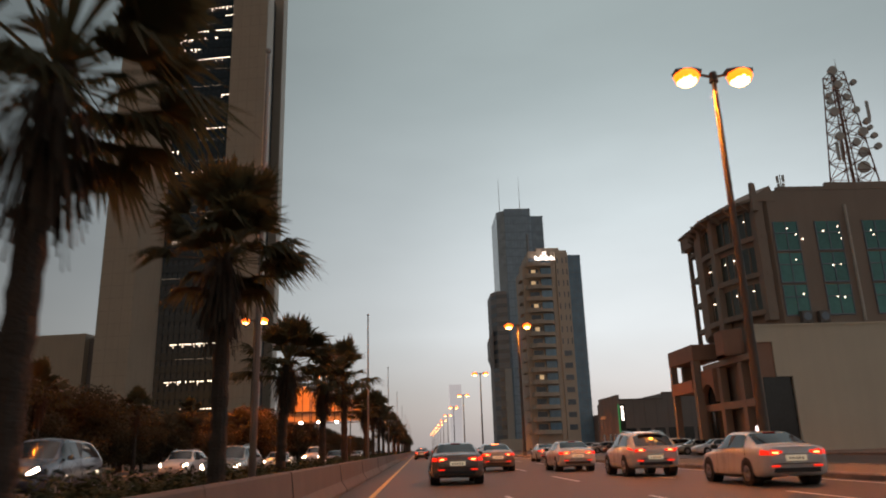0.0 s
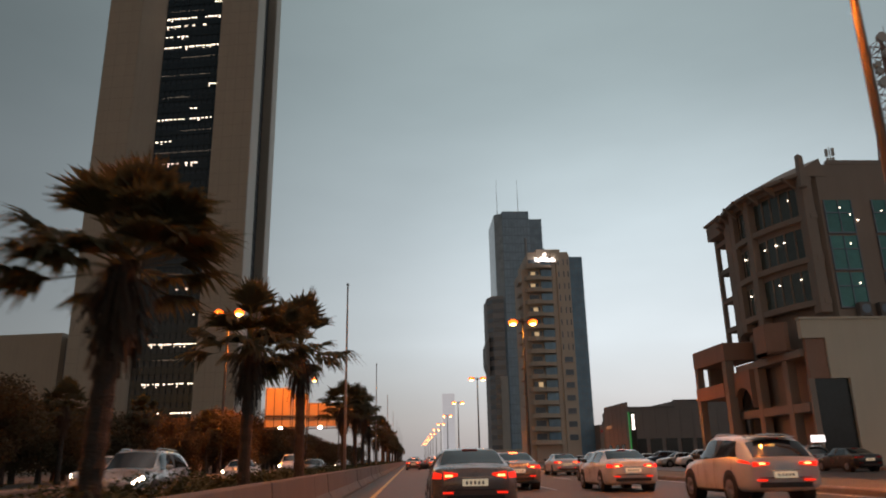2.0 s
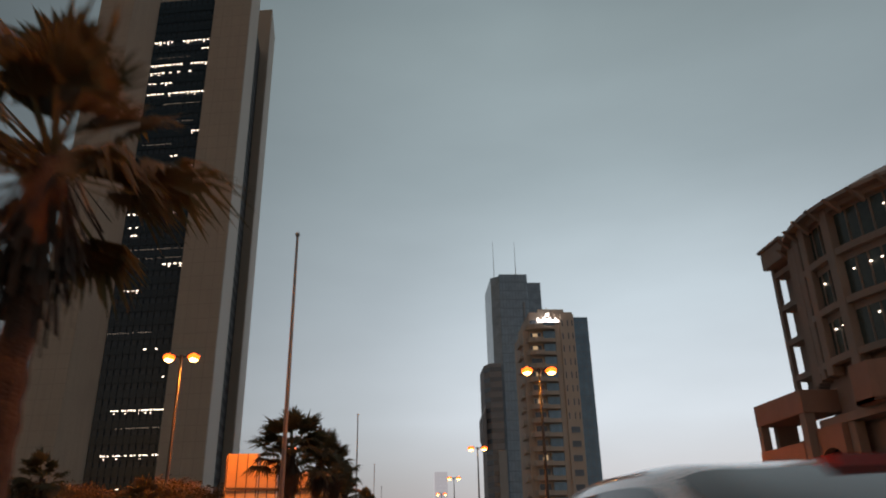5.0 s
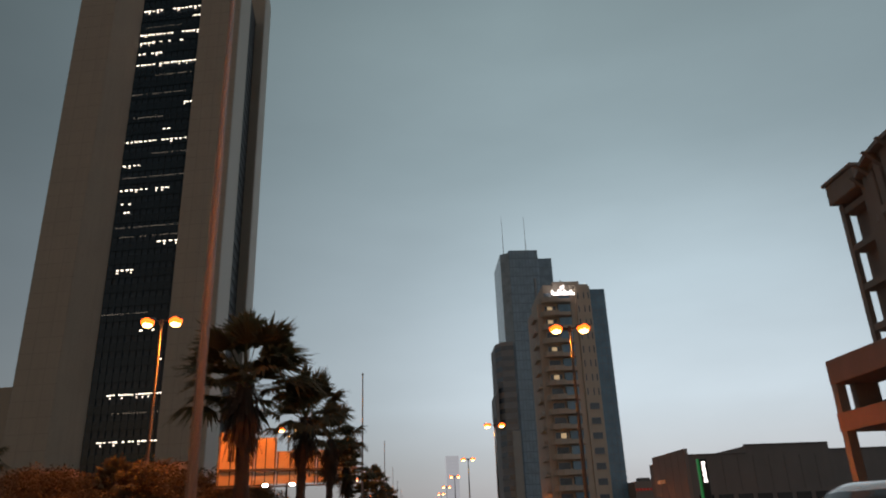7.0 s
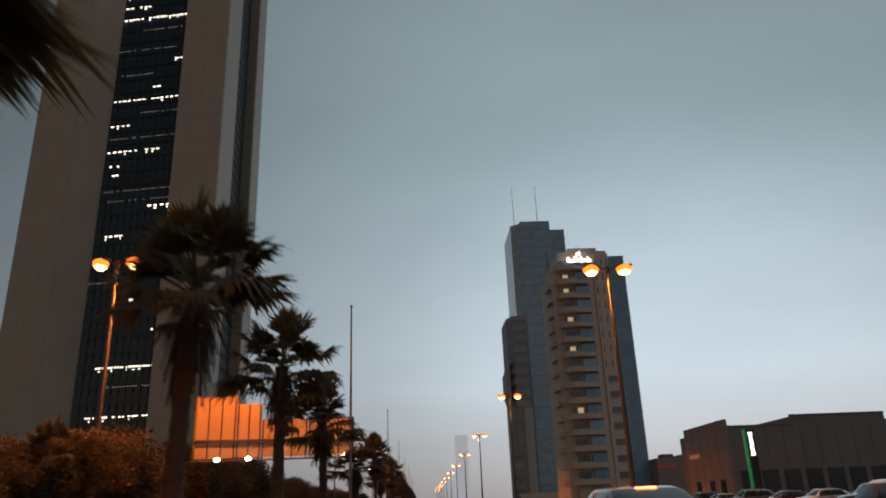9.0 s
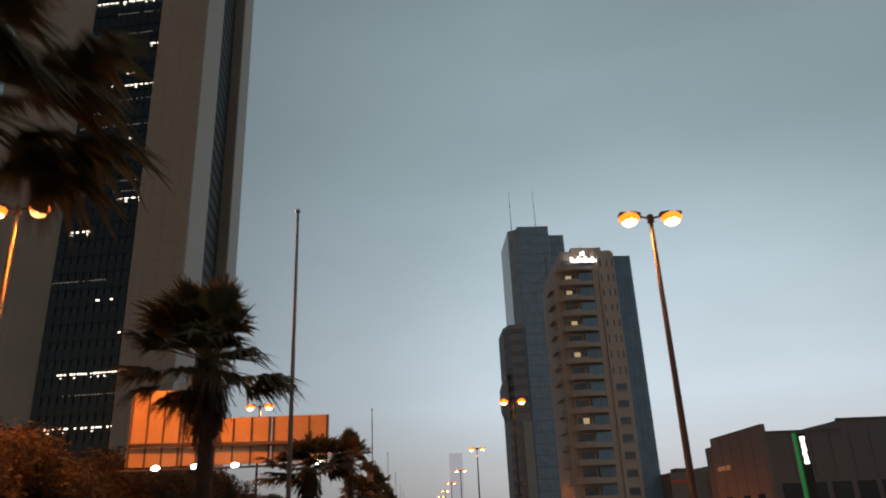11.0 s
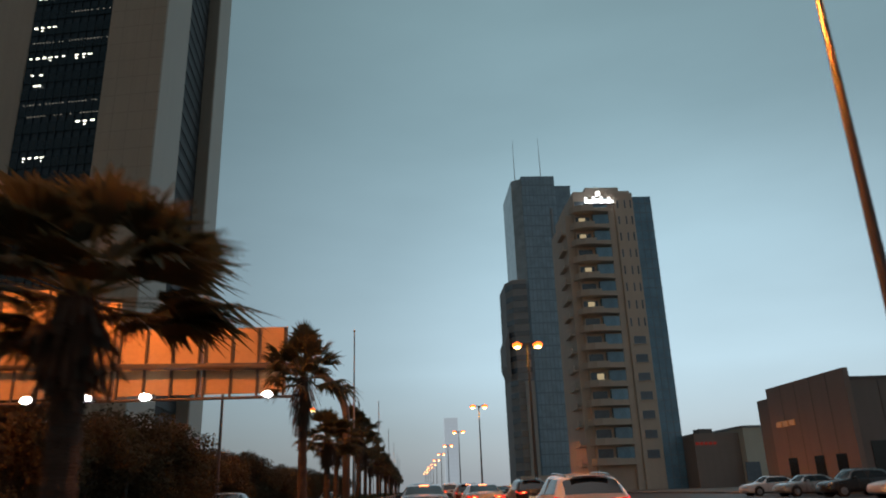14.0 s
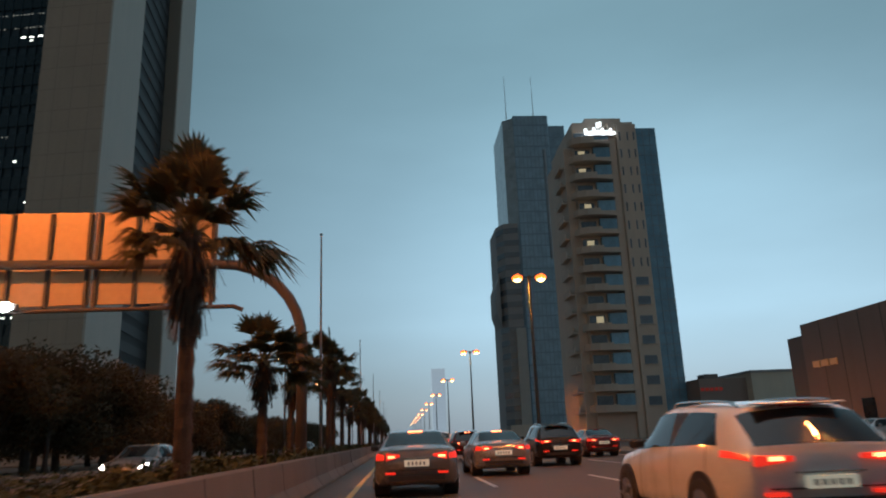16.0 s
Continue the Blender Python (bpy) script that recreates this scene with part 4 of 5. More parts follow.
# ---------------------------------------------------------------- street lamps
def street_lamp(h=16.75):
    t = thing("street_lamp", "tall tapered steel street lamp with two glowing sodium heads", "street lamp", group="street lamps")
    bm = bmesh.new()
    tube(bm, (0, 0, 0), (0, 0, 0.5), 0.32, 0.26, 12)
    part("base", bm, M_KERB, t)
    bm = bmesh.new()
    path_tube(bm, [(0, 0, 0.4), (0, 0, 6), (0, 0, 12), (0, 0, h)], [0.2, 0.165, 0.13, 0.095], 20)
    part("pole", bm, M_POLE, t)
    bm = bmesh.new()
    tube(bm, (0, 0, h - 0.35), (0, 0, h + 0.12), 0.2, 0.16, 10)
    part("hub", bm, M_POLE, t)
    for s in (-1, 1):
        bm = bmesh.new()
        path_tube(bm, [(0, 0, h - 0.1), (s * 0.45, 0, h), (s * 0.75, 0, h + 0.05)], [0.07, 0.06, 0.06], 8)
        part("arm", bm, M_POLE, t)
        bm = bmesh.new()
        q = [(s * 0.55, -0.2), (s * 1.0, -0.34), (s * 1.75, -0.26), (s * 1.75, 0.26), (s * 1.0, 0.34), (s * 0.55, 0.2)]
        prism(bm, q, h + 0.05, h + 0.24)
        head = part("lamp_head", bm, M_GREY, t, bevel=0.03)
        # added amber shell, painting the orange glare fringe around the lens
        bm = bmesh.new()
        bmesh.ops.create_icosphere(bm, subdivisions=2, radius=0.3, matrix=Matrix.Translation((s * 1.2, 0, h - 0.06)) @ Matrix.Diagonal((1.95, 1.55, 1.3, 1)))
        part("bowl", bm, M_AMBER, head, "amber glowing shell that paints the orange glare around the lens", smooth=True)
        bm = bmesh.new()
        bmesh.ops.create_icosphere(bm, subdivisions=2, radius=0.3, matrix=Matrix.Translation((s * 1.2, 0, h - 0.2)) @ Matrix.Diagonal((1.55, 1.4, 1.15, 1)))
        part("lens", bm, M_SODIUM, head, "dazzling yellow-white lens", smooth=True)
    return t


first = street_lamp()
first.matrix_basis = pose(13.38, 28.5, 0.15)
RIGHT = [28.5, 95.3, 158.0, 221.6, 286.0] + [286 + 64 * i for i in range(1, 9)]
LEFT = [27.0, 95.8, 154.8, 218.5, 283.0] + [283 + 64 * i for i in range(1, 8)]
for i, y in enumerate(RIGHT[1:] + [-35.0]):
    copy_thing(first, pose(13.4 - 0.004 * i, y, 0.15, 0, 0, rnd(-4, 4)))
for y in LEFT:
    taller = 1.1 if y == 95.8 else 1.0
    copy_thing(first, pose(-20.2 - 1.4 * (y == 95.8), y, 0.12, 0, 0, rnd(-4, 4)) @ Matrix.Diagonal((1, 1, taller, 1)))
for x, ys in ((13.55, [-35.0] + RIGHT[:4]), (-20.2, LEFT[:4])):
    for y in ys:
        lamp = bpy.data.lights.new("sodium_light", "SPOT")
        lamp.spot_size, lamp.spot_blend = radians(152 if x > 0 else 174), 0.4
        lamp.energy, lamp.color, lamp.shadow_soft_size = LAMP_POWER * (0.62 if x > 0 else 0.58 if y == 95.8 else 0.7), SODIUM, 0.5
        new("sodium_light", lamp).location = (x + (-1.25 if x > 0 else 1.25), y, 18.0 if y == 95.8 else 16.6)


# ---------------------------------------------------------------- sign gantry over the opposite road
def gantry():
    t = thing("sign_gantry", "curved steel cantilever gantry carrying road sign panels seen from behind", "sign gantry", pose(0, 109.0, 0))
    bm = bmesh.new()
    pts = [(-3.15, 0.6, 0), (-3.15, 0.6, 4.3)]
    for i in range(1, 9):
        a = radians(90 * i / 8)
        pts.append((-3.15 - 2.6 * (1 - math.cos(a)), 0.6, 4.3 + 2.6 * math.sin(a)))
    pts.append((-19.4, 0.6, 7.15))
    path_tube(bm, pts, [0.17] * 10 + [0.13], 12)
    part("arm", bm, M_GANTRY, t, smooth=True)
    bm = bmesh.new()
    box(bm, -3.65, -2.92, 0.1, 1.1, 0, 0.5)
    part("footing", bm, M_KERB, t)
    bm = bmesh.new()
    tube(bm, (-19.7, 0.5, 5.5), (-5.3, 0.5, 5.5), 0.07, n=8)
    tube(bm, (-5.3, 0.5, 5.5), (-5.0, 0.5, 5.38), 0.07, n=8)
    part("lower_rail", bm, M_GANTRY, t)
    for x0, x1, z0, z1 in ((-19.6, -16.05, 5.75, 10.9), (-16.0, -13.9, 5.75, 10.2), (-13.85, -9.95, 5.75, 8.85), (-9.9, -6.0, 5.75, 8.85)):
        bm = bmesh.new()
        box(bm, x0, x1, 1.0, 1.08, z0, z1)
        p = part("sign_panel", bm, M_SIGNBACK, t, "bare aluminium back of a road sign", bevel=0.01)
        k = max(2, int((x1 - x0) / 1.1))
        for i in range(k + 1):
            x = x0 + 0.12 + (x1 - x0 - 0.24) * i / k
            bm = bmesh.new()
            box(bm, x - 0.05, x + 0.05, 0.9, 0.998, z0 - 0.2, z1 - 0.05)
            part("rib", bm, M_GANTRY, p)
    for x in (-17.3, -14.7, -12.1, -6.65):
        bm = bmesh.new()
        box(bm, x - 0.3, x + 0.3, 0.2, 0.45, 5.52, 5.72)
        f = part("floodlight", bm, M_GREY, t)
        bm = bmesh.new()
        bmesh.ops.create_icosphere(bm, subdivisions=2, radius=0.2, matrix=Matrix.Translation((x, 0.16, 5.6)) @ Matrix.Diagonal((1.3, 0.6, 0.8, 1)))
        part("lens", bm, M_FLOOD, f, "bright white lens", smooth=True)


gantry()


# ---------------------------------------------------------------- flag poles on the median
def flag_pole(y, h, x=-3.15):
    t = thing("flag_pole", "slender bare metal flag pole standing in the median", "flag pole", pose(x, y, 0.3), "median flag poles")
    bm = bmesh.new()
    path_tube(bm, [(0, 0, 0), (0, 0, h * 0.5), (0, 0, h - 0.25)], [0.07, 0.055, 0.035], 10)
    part("pole", bm, M_FLAGPOLE, t, smooth=True)
    bm = bmesh.new()
    bmesh.ops.create_icosphere(bm, subdivisions=2, radius=0.07, matrix=Matrix.Translation((0, 0, h - 0.2)))
    part("finial", bm, M_STEEL, t, smooth=True)
    bm = bmesh.new()
    tube(bm, (0.0, -0.1, 1.2), (0.0, -0.07, h - 0.4), 0.012, n=4)
    part("halyard", bm, M_GREY, t)
    bm = bmesh.new()
    box(bm, -0.16, 0.16, -0.16, 0.16, -0.05, 0.04)
    part("base_plate", bm, M_STEEL, t)


for y, h in ((13.8, 9.4), (44.4, 9.3), (77.7, 9.7), (118.5, 10.3), (152, 10), (186, 10), (220, 10), (254, 10), (288, 10)):
    flag_pole(y, h, -3.05 if y < 60 else (-3.22 if y < 100 else -3.5))


# ---------------------------------------------------------------- palms
def fan_leaf(bm, base, aim, length, droop, blades, width, rng):
    """A fan palm leaf: a stalk, then pleated blades that spread and hang at the tips."""
    aim = Vector(aim).normalized()
    side = aim.cross(Vector((0, 0, 1)))
    side = side.normalized() if side.length > 0.05 else Vector((1, 0, 0))
    up = side.cross(aim)
    p = Vector(base)
    stalk = length * 0.55
    hub = p + aim * stalk - Vector((0, 0, droop * 0.14 * length))
    w = side * 0.022
    v = [bm.verts.new(p - w * 1.4), bm.verts.new(p + w * 1.4), bm.verts.new(hub + w), bm.verts.new(hub - w)]
    bm.faces.new(v)
    for i in range(blades):
        a = (i / (blades - 1) - 0.5) * radians(width)
        d = (math.cos(a) * aim + math.sin(a) * side + up * (0.16 * math.cos(a * 1.3) + rng.uniform(-0.06, 0.06))).normalized()
        L = length * 0.58 * (1.0 - 0.32 * abs(a) / radians(width / 2)) * rng.uniform(0.85, 1.1)
        m1 = hub + d * L * 0.55 - Vector((0, 0, droop * L * 0.10))
        tip = hub + d * L * 0.95 - Vector((0, 0, droop * L * rng.uniform(0.35, 0.75)))
        n = d.cross(up).normalized() * (0.036 * length / 1.4)
        f = up * 0.02
        b0, b1 = bm.verts.new(hub - n * 0.25), bm.verts.new(hub + n * 0.25)
        c0, cm, c1 = bm.verts.new(m1 - n), bm.verts.new(m1 + f), bm.verts.new(m1 + n)
        e = bm.verts.new(tip)
        bm.faces.new((b0, b1, c1, cm))
        bm.faces.new((b0, cm, c0))
        bm.faces.new((c0, cm, e))
        bm.faces.new((cm, c1, e))


def palm(h, spread, seed, lean=0.0, leaves=54):
    rng = random.Random(seed)
    t = thing("fan_palm", "fan palm with rough dark trunk and wind-blown crown", "palm tree", group="median palms")
    bm = bmesh.new()
    rings = int(h / 0.16)
    prev = None
    for i in range(rings + 1):
        s = i / rings
        r = 0.138 - 0.03 * s + (0.07 * (1 - s * 9) if s < 0.11 else 0) + (0.018 if i % 2 else 0.0) + (0.05 * (s - 0.8) / 0.2 if s > 0.8 else 0)
        c = Vector((lean * s * s * h, 0.02 * math.sin(3 * s), s * h))
        ring = [bm.verts.new(c + Vector((math.cos(2 * math.pi * k / 12) * r * rng.uniform(0.93, 1.07), math.sin(2 * math.pi * k / 12) * r * rng.uniform(0.93, 1.07), rng.uniform(-0.02, 0.02)))) for k in range(12)]
        if prev:
            for k in range(12):
                bm.faces.new((prev[k], prev[(k + 1) % 12], ring[(k + 1) % 12], ring[k]))
        prev = ring
    bm.faces.new(prev)
    part("trunk", bm, M_BARK, t)
    top = Vector((lean * h, 0, h))
    bm = bmesh.new()
    for i in range(260):
        a, z = rng.uniform(0, 2 * math.pi), rng.uniform(0.0, 0.95)
        d = Vector((math.cos(a), math.sin(a), 0))
        p = top + d * 0.2 - Vector((0, 0, z))
        q = p + d * rng.uniform(0.08, 0.34) * (1.3 - z) - Vector((0, 0, rng.uniform(0.35, 0.8)))
        w = Vector((-d.y, d.x, 0)) * rng.uniform(0.008, 0.026)
        bm.faces.new([bm.verts.new(p - w * 0.4), bm.verts.new(p + w * 0.4), bm.verts.new(q + w), bm.verts.new(q - w)])
    part("dead_skirt", bm, M_SKIRT, t, "skirt of dry brown leaf stubs")
    bm = bmesh.new()
    for i in range(leaves):
        s = rng.uniform(0, 1)
        el = radians(76 - 84 * s ** 0.9 + rng.uniform(-11, 11))
        az = i * 2.39996 + rng.uniform(-0.25, 0.25)
        if rng.uniform(0, 1) < 0.2:
            continue
        aim = Vector((math.cos(az) * math.cos(el) + 0.2, math.sin(az) * math.cos(el), math.sin(el)))
        fan_leaf(bm, top + Vector((0, 0, 0.1 - 0.25 * s)), aim, spread * rng.uniform(0.8, 1.2), 0.25 + 0.75 * s, 22, rng.uniform(105, 150), rng)
    part("crown", bm, M_FROND, t, "dark green fan leaves with drooping tips")
    return t


PALMS = [(-3.25, 5.9, 4.3, 1.5), (-2.97, 11.1, 3.97, 1.4), (-3.38, 18.3, 3.05, 1.4), (-3.2, 24.7, 3.15, 1.3), (-3.12, 31.2, 4.12, 1.5), (-3.55, 49.4, 3.62, 1.55), (-3.5, 56.4, 4.0, 1.45),
         (-3.45, 63.3, 4.15, 1.4), (-3.45, 71.0, 3.7, 1.5), (-3.42, 82.9, 2.75, 1.7), (-3.45, 98.3, 4.35, 1.45), (-3.5, 105.0, 2.9, 1.35), (-3.9, 112.5, 3.2, 1.3)]
for i in range(22):
    PALMS.append((-3.7 + rnd(-0.25, 0.25), 122 + i * 7.1 + rnd(-1, 1), rnd(3.2, 4.6), rnd(1.35, 1.6)))
kinds = [palm(4.0, 1.5, s, ln) for s, ln in ((1, 0.02), (2, -0.015), (3, 0.03), (4, 0.0))]
for k in kinds:
    k.location = (0, 0, 0)
used = set()
for i, (x, y, h, sp) in enumerate(PALMS):
    k = kinds[i % 4]
    m = pose(x, y, 0.3, 0, 0, 0 if i < 4 else rnd(0, 360))
    p = k if k not in used else copy_thing(k, m)
    used.add(k)
    p.matrix_basis = m @ Matrix.Diagonal((sp / 1.5, sp / 1.5, (h + 0.0) / 4.0 * 0.94 + 0.06, 1))


for i in range(9):
    y = 26.0 + 15.5 * i + rnd(-2, 2)
    m = pose(-21.7 + rnd(-0.5, 0.5), y, 0.12, 0, 0, rnd(0, 360))
    p = copy_thing(kinds[i % 4], m)
    tagged(p, "fan palm standing among the roadside trees", group="roadside palms")
    p.matrix_basis = m @ Matrix.Diagonal((1.1, 1.1, rnd(1.0, 1.3), 1))


# ---------------------------------------------------------------- hedge and broad-leaved trees
def leaf_cloud(bm, centre, radii, count, size, rng):
    """Small leaf sprays scattered through an uneven clump."""
    for _ in range(count):
        a, b = rng.uniform(0, 2 * math.pi), math.acos(rng.uniform(-1, 1))
        r = rng.uniform(0.45, 1.0) ** 0.6
        d = Vector((math.sin(b) * math.cos(a), math.sin(b) * math.sin(a), math.cos(b)))
        p = Vector(centre) + Vector((d.x * radii[0], d.y * radii[1], d.z * radii[2])) * r
        u = Vector((rng.uniform(-1, 1), rng.uniform(-1, 1), rng.uniform(-0.7, 0.7))).normalized()
        w = u.cross(d if d.length else Vector((0, 0, 1)))
        w = w.normalized() if w.length > 0.05 else Vector((1, 0, 0))
        s = size * rng.uniform(0.6, 1.3)
        bm.faces.new([bm.verts.new(p - u * s), bm.verts.new(p + w * s * 0.45), bm.verts.new(p + u * s), bm.verts.new(p - w * s * 0.45)])


def broad_tree(h, seed):
    rng = random.Random(seed)
    t = thing("roadside_tree", "dense dark broad-leaved tree on a short forked trunk", "tree", group="roadside trees")
    bm = bmesh.new()
    fork = Vector((rng.uniform(-0.1, 0.1), 0, h * 0.2))
    path_tube(bm, [(0, 0, 0), (0.06, 0.04, h * 0.15), fork], [0.2, 0.15, 0.12], 8)
    tips = []
    for i in range(8):
        a = i * 0.785 + rng.uniform(-0.3, 0.3)
        q = fork + Vector((math.cos(a) * h * 0.22, math.sin(a) * h * 0.22, h * rng.uniform(0.02, 0.42)))
        mid = (fork + q) / 2 + Vector((0, 0, 0.15))
        path_tube(bm, [fork, mid, q], [0.09, 0.06, 0.025], 6)
        tips.append(q)
    part("trunk", bm, M_BARK, t)
    bm = bmesh.new()
    for q in tips + [fork + Vector((0, 0, h * 0.4))]:
        for _ in range(4):
            c = q + Vector((rng.uniform(-1, 1), rng.uniform(-1, 1), rng.uniform(-0.5, 0.6))) * h * 0.13
            leaf_cloud(bm, c, (h * 0.17, h * 0.17, h * 0.13), 270, 0.105, rng)
    part("crown", bm, M_LEAF, t)
    return t


tk = [broad_tree(6.0, s) for s in (21, 22, 23)]
spots = []
random.seed(8)
y = 6.0
while y < 330:
    spots.append((rnd(-24.5, -22.5), y, rnd(0.85, 1.5) * (1.25 if 92 < y < 150 else 1.0)))
    if rnd(0, 1) < 0.8:
        spots.append((rnd(-33, -28.5), y + rnd(-1.5, 1.5), rnd(1.3, 1.65)))
    y += rnd(3.8, 5.6)
for i, (x, y, s) in enumerate(spots):
    m = pose(x, y, 0.0 if x < -26 else 0.12, 0, 0, rnd(0, 360)) @ Matrix.Diagonal((s, s, s * rnd(0.9, 1.1), 1))
    if i < 3:
        tk[i].matrix_basis = m
    else:
        copy_thing(tk[i % 3], m).matrix_basis = m

rng = random.Random(77)
bm = bmesh.new()
for i in range(420):
    y = -20 + i * 0.42
    near = y < 100
    for x in (-3.35, -4.0, -4.7, -5.4):
        if rng.uniform(0, 1) < 0.85:
            leaf_cloud(bm, (x + rng.uniform(-0.3, 0.3), y, 0.52 + rng.uniform(0.0, 0.12)), (0.42, 0.42, 0.26 + rng.uniform(0, 0.3)), 100 if near else 48, 0.052 if near else 0.1, rng)
tagged(new("hedge", mesh_of("hedge", bm, M_HEDGE)), "low clipped dark green shrubs filling the median bed", "hedge", kind="stuff")
bm = bmesh.new()
for i in range(150):
    y = 156 + i * 1.3
    leaf_cloud(bm, (-4.2 + rng.uniform(-0.6, 0.6), y, 0.6), (1.0, 1.0, 0.5), 30, 0.16, rng)
tagged(new("hedge", mesh_of("hedge", bm, M_HEDGE)), "low dark green shrubs running on along the median", "hedge", kind="stuff")


# ---------------------------------------------------------------- vehicles
M_TYRE = mat("tyre_rubber", (0.025, 0.025, 0.025), rough=0.8, var=0.2, scale=8)
M_RIM = mat("alloy_rim", (0.35, 0.35, 0.36), rough=0.3, metal=0.8, var=0.1)
M_CARGLASS = mat("tinted_car_glass", (0.012, 0.013, 0.015), rough=0.06, var=0.2, scale=2, bump=0.0, spec=0.6)
M_TRIM = mat("black_trim", (0.02, 0.02, 0.021), rough=0.5, var=0.2, scale=6)
M_CHROME = mat("chrome", (0.6, 0.6, 0.6), rough=0.15, metal=1.0, var=0.05)
M_TAIL = glow("tail_light", (1.0, 0.03, 0.012), 0.75, (0.4, 0.02, 0.01))
M_TAIL_OFF = mat("tail_lens_red", (0.3, 0.015, 0.012), rough=0.15, var=0.1)
M_BRAKE = glow("brake_light", (1.0, 0.22, 0.07), 6.0, (0.5, 0.03, 0.01))
M_HEAD = glow("headlight", (1.0, 0.9, 0.7), 16.0)
M_HEAD_OFF = mat("headlamp_lens", (0.5, 0.5, 0.5), rough=0.1, var=0.05)
# the plate glows by itself to imitate light from a plate lamp
M_PLATE = glow("number_plate_painted_glow", (1.0, 0.9, 0.65), 0.22, (0.6, 0.58, 0.5))
M_PLATEBAR = mat("plate_bar", (0.2, 0.19, 0.17), rough=0.5)
PAINT = {n: mat("car_paint_" + n, c, rough=0.28, metal=mt, var=0.06, scale=1.5, fine=60, bump=0.02, coat=0.8)
         for n, c, mt in (("white", (0.6, 0.63, 0.66), 0.0), ("silver", (0.34, 0.34, 0.34), 0.5), ("grey", (0.17, 0.175, 0.18), 0.4), ("black", (0.02, 0.02, 0.022), 0.1),
                          ("maroon", (0.12, 0.02, 0.02), 0.2), ("sand", (0.3, 0.26, 0.2), 0.3), ("blue", (0.04, 0.06, 0.1), 0.3))}

# control points of half a body, rear to front; each ring runs from the floor up the side and over the roof: (x, y, z)
def ring(y, pts, dy=(0, 0, 0, 0, 0, 0, 0)):
    return [(x, y + d, z) for (x, z), d in zip(pts, dy)]


SEDAN = [
    ring(-2.36, ((0, 0.42), (0.60, 0.45), (0.69, 0.68), (0.68, 0.90), (0.60, 0.985), (0.33, 1.0), (0, 1.005)), (0.06, 0.03, -0.01, 0, 0.02, 0, -0.01)),
    ring(-2.18, ((0, 0.28), (0.80, 0.30), (0.89, 0.64), (0.85, 0.94), (0.68, 1.025), (0.37, 1.05), (0, 1.055))),
    ring(-1.78, ((0, 0.24), (0.85, 0.24), (0.915, 0.62), (0.885, 0.97), (0.72, 1.05), (0.39, 1.085), (0, 1.095)), (0, 0, 0, 0, 0.05, -0.03, -0.06)),
    ring(-0.92, ((0, 0.22), (0.86, 0.22), (0.92, 0.60), (0.895, 0.96), (0.61, 1.36), (0.34, 1.395), (0, 1.405))),
    ring(-0.15, ((0, 0.21), (0.865, 0.21), (0.92, 0.59), (0.895, 0.945), (0.635, 1.39), (0.35, 1.435), (0, 1.445))),
    ring(0.42, ((0, 0.21), (0.865, 0.21), (0.92, 0.58), (0.89, 0.935), (0.61, 1.365), (0.34, 1.41), (0, 1.42))),
    ring(1.22, ((0, 0.21), (0.86, 0.22), (0.915, 0.57), (0.875, 0.90), (0.70, 0.95), (0.38, 0.985), (0, 1.0)), (0, 0, 0, 0, -0.2, 0, 0.05)),
    ring(1.8, ((0, 0.22), (0.85, 0.23), (0.90, 0.55), (0.83, 0.83), (0.63, 0.88), (0.33, 0.905), (0, 0.915))),
    ring(2.2, ((0, 0.25), (0.77, 0.27), (0.81, 0.52), (0.73, 0.72), (0.56, 0.775), (0.3, 0.80), (0, 0.805))),
    ring(2.36, ((0, 0.34), (0.60, 0.36), (0.64, 0.50), (0.57, 0.62), (0.46, 0.66), (0.25, 0.68), (0, 0.685)), (0, 0, 0, 0, 0, 0.03, 0.04)),
]
UTILITY = [
    ring(-2.28, ((0, 0.46), (0.70, 0.49), (0.79, 0.74), (0.79, 0.98), (0.72, 1.06), (0.38, 1.075), (0, 1.08)), (0.08, 0.06, -0.01, 0.02, 0.03, -0.01, -0.03)),
    ring(-2.05, ((0, 0.33), (0.85, 0.36), (0.935, 0.72), (0.895, 1.05), (0.685, 1.46), (0.38, 1.53), (0, 1.55)), (0, 0, 0, 0.04, 0.30, 0.26, 0.24)),
    ring(-1.3, ((0, 0.28), (0.87, 0.29), (0.95, 0.68), (0.915, 1.07), (0.69, 1.54), (0.38, 1.605), (0, 1.625))),
    ring(-0.35, ((0, 0.26), (0.88, 0.27), (0.955, 0.66), (0.92, 1.04), (0.69, 1.585), (0.38, 1.65), (0, 1.67))),
    ring(0.4, ((0, 0.26), (0.88, 0.27), (0.955, 0.65), (0.915, 1.02), (0.66, 1.545), (0.37, 1.61), (0, 1.63))),
    ring(1.18, ((0, 0.26), (0.875, 0.28), (0.945, 0.64), (0.895, 1.0), (0.72, 1.05), (0.4, 1.09), (0, 1.10)), (0, 0, 0, 0, -0.2, 0, 0.05)),
    ring(1.75, ((0, 0.26), (0.86, 0.29), (0.925, 0.62), (0.85, 0.93), (0.66, 0.985), (0.35, 1.01), (0, 1.02))),
    ring(2.12, ((0, 0.28), (0.79, 0.31), (0.845, 0.58), (0.76, 0.81), (0.58, 0.87), (0.3, 0.895), (0, 0.90))),
    ring(2.30, ((0, 0.36), (0.62, 0.38), (0.67, 0.55), (0.60, 0.69), (0.48, 0.74), (0.26, 0.765), (0, 0.77)), (0, 0, 0, 0, 0, 0.03, 0.04)),
]
VAN = [[(x * 0.98, y * 1.06, z * 1.17) for x, y, z in r] for r in UTILITY]
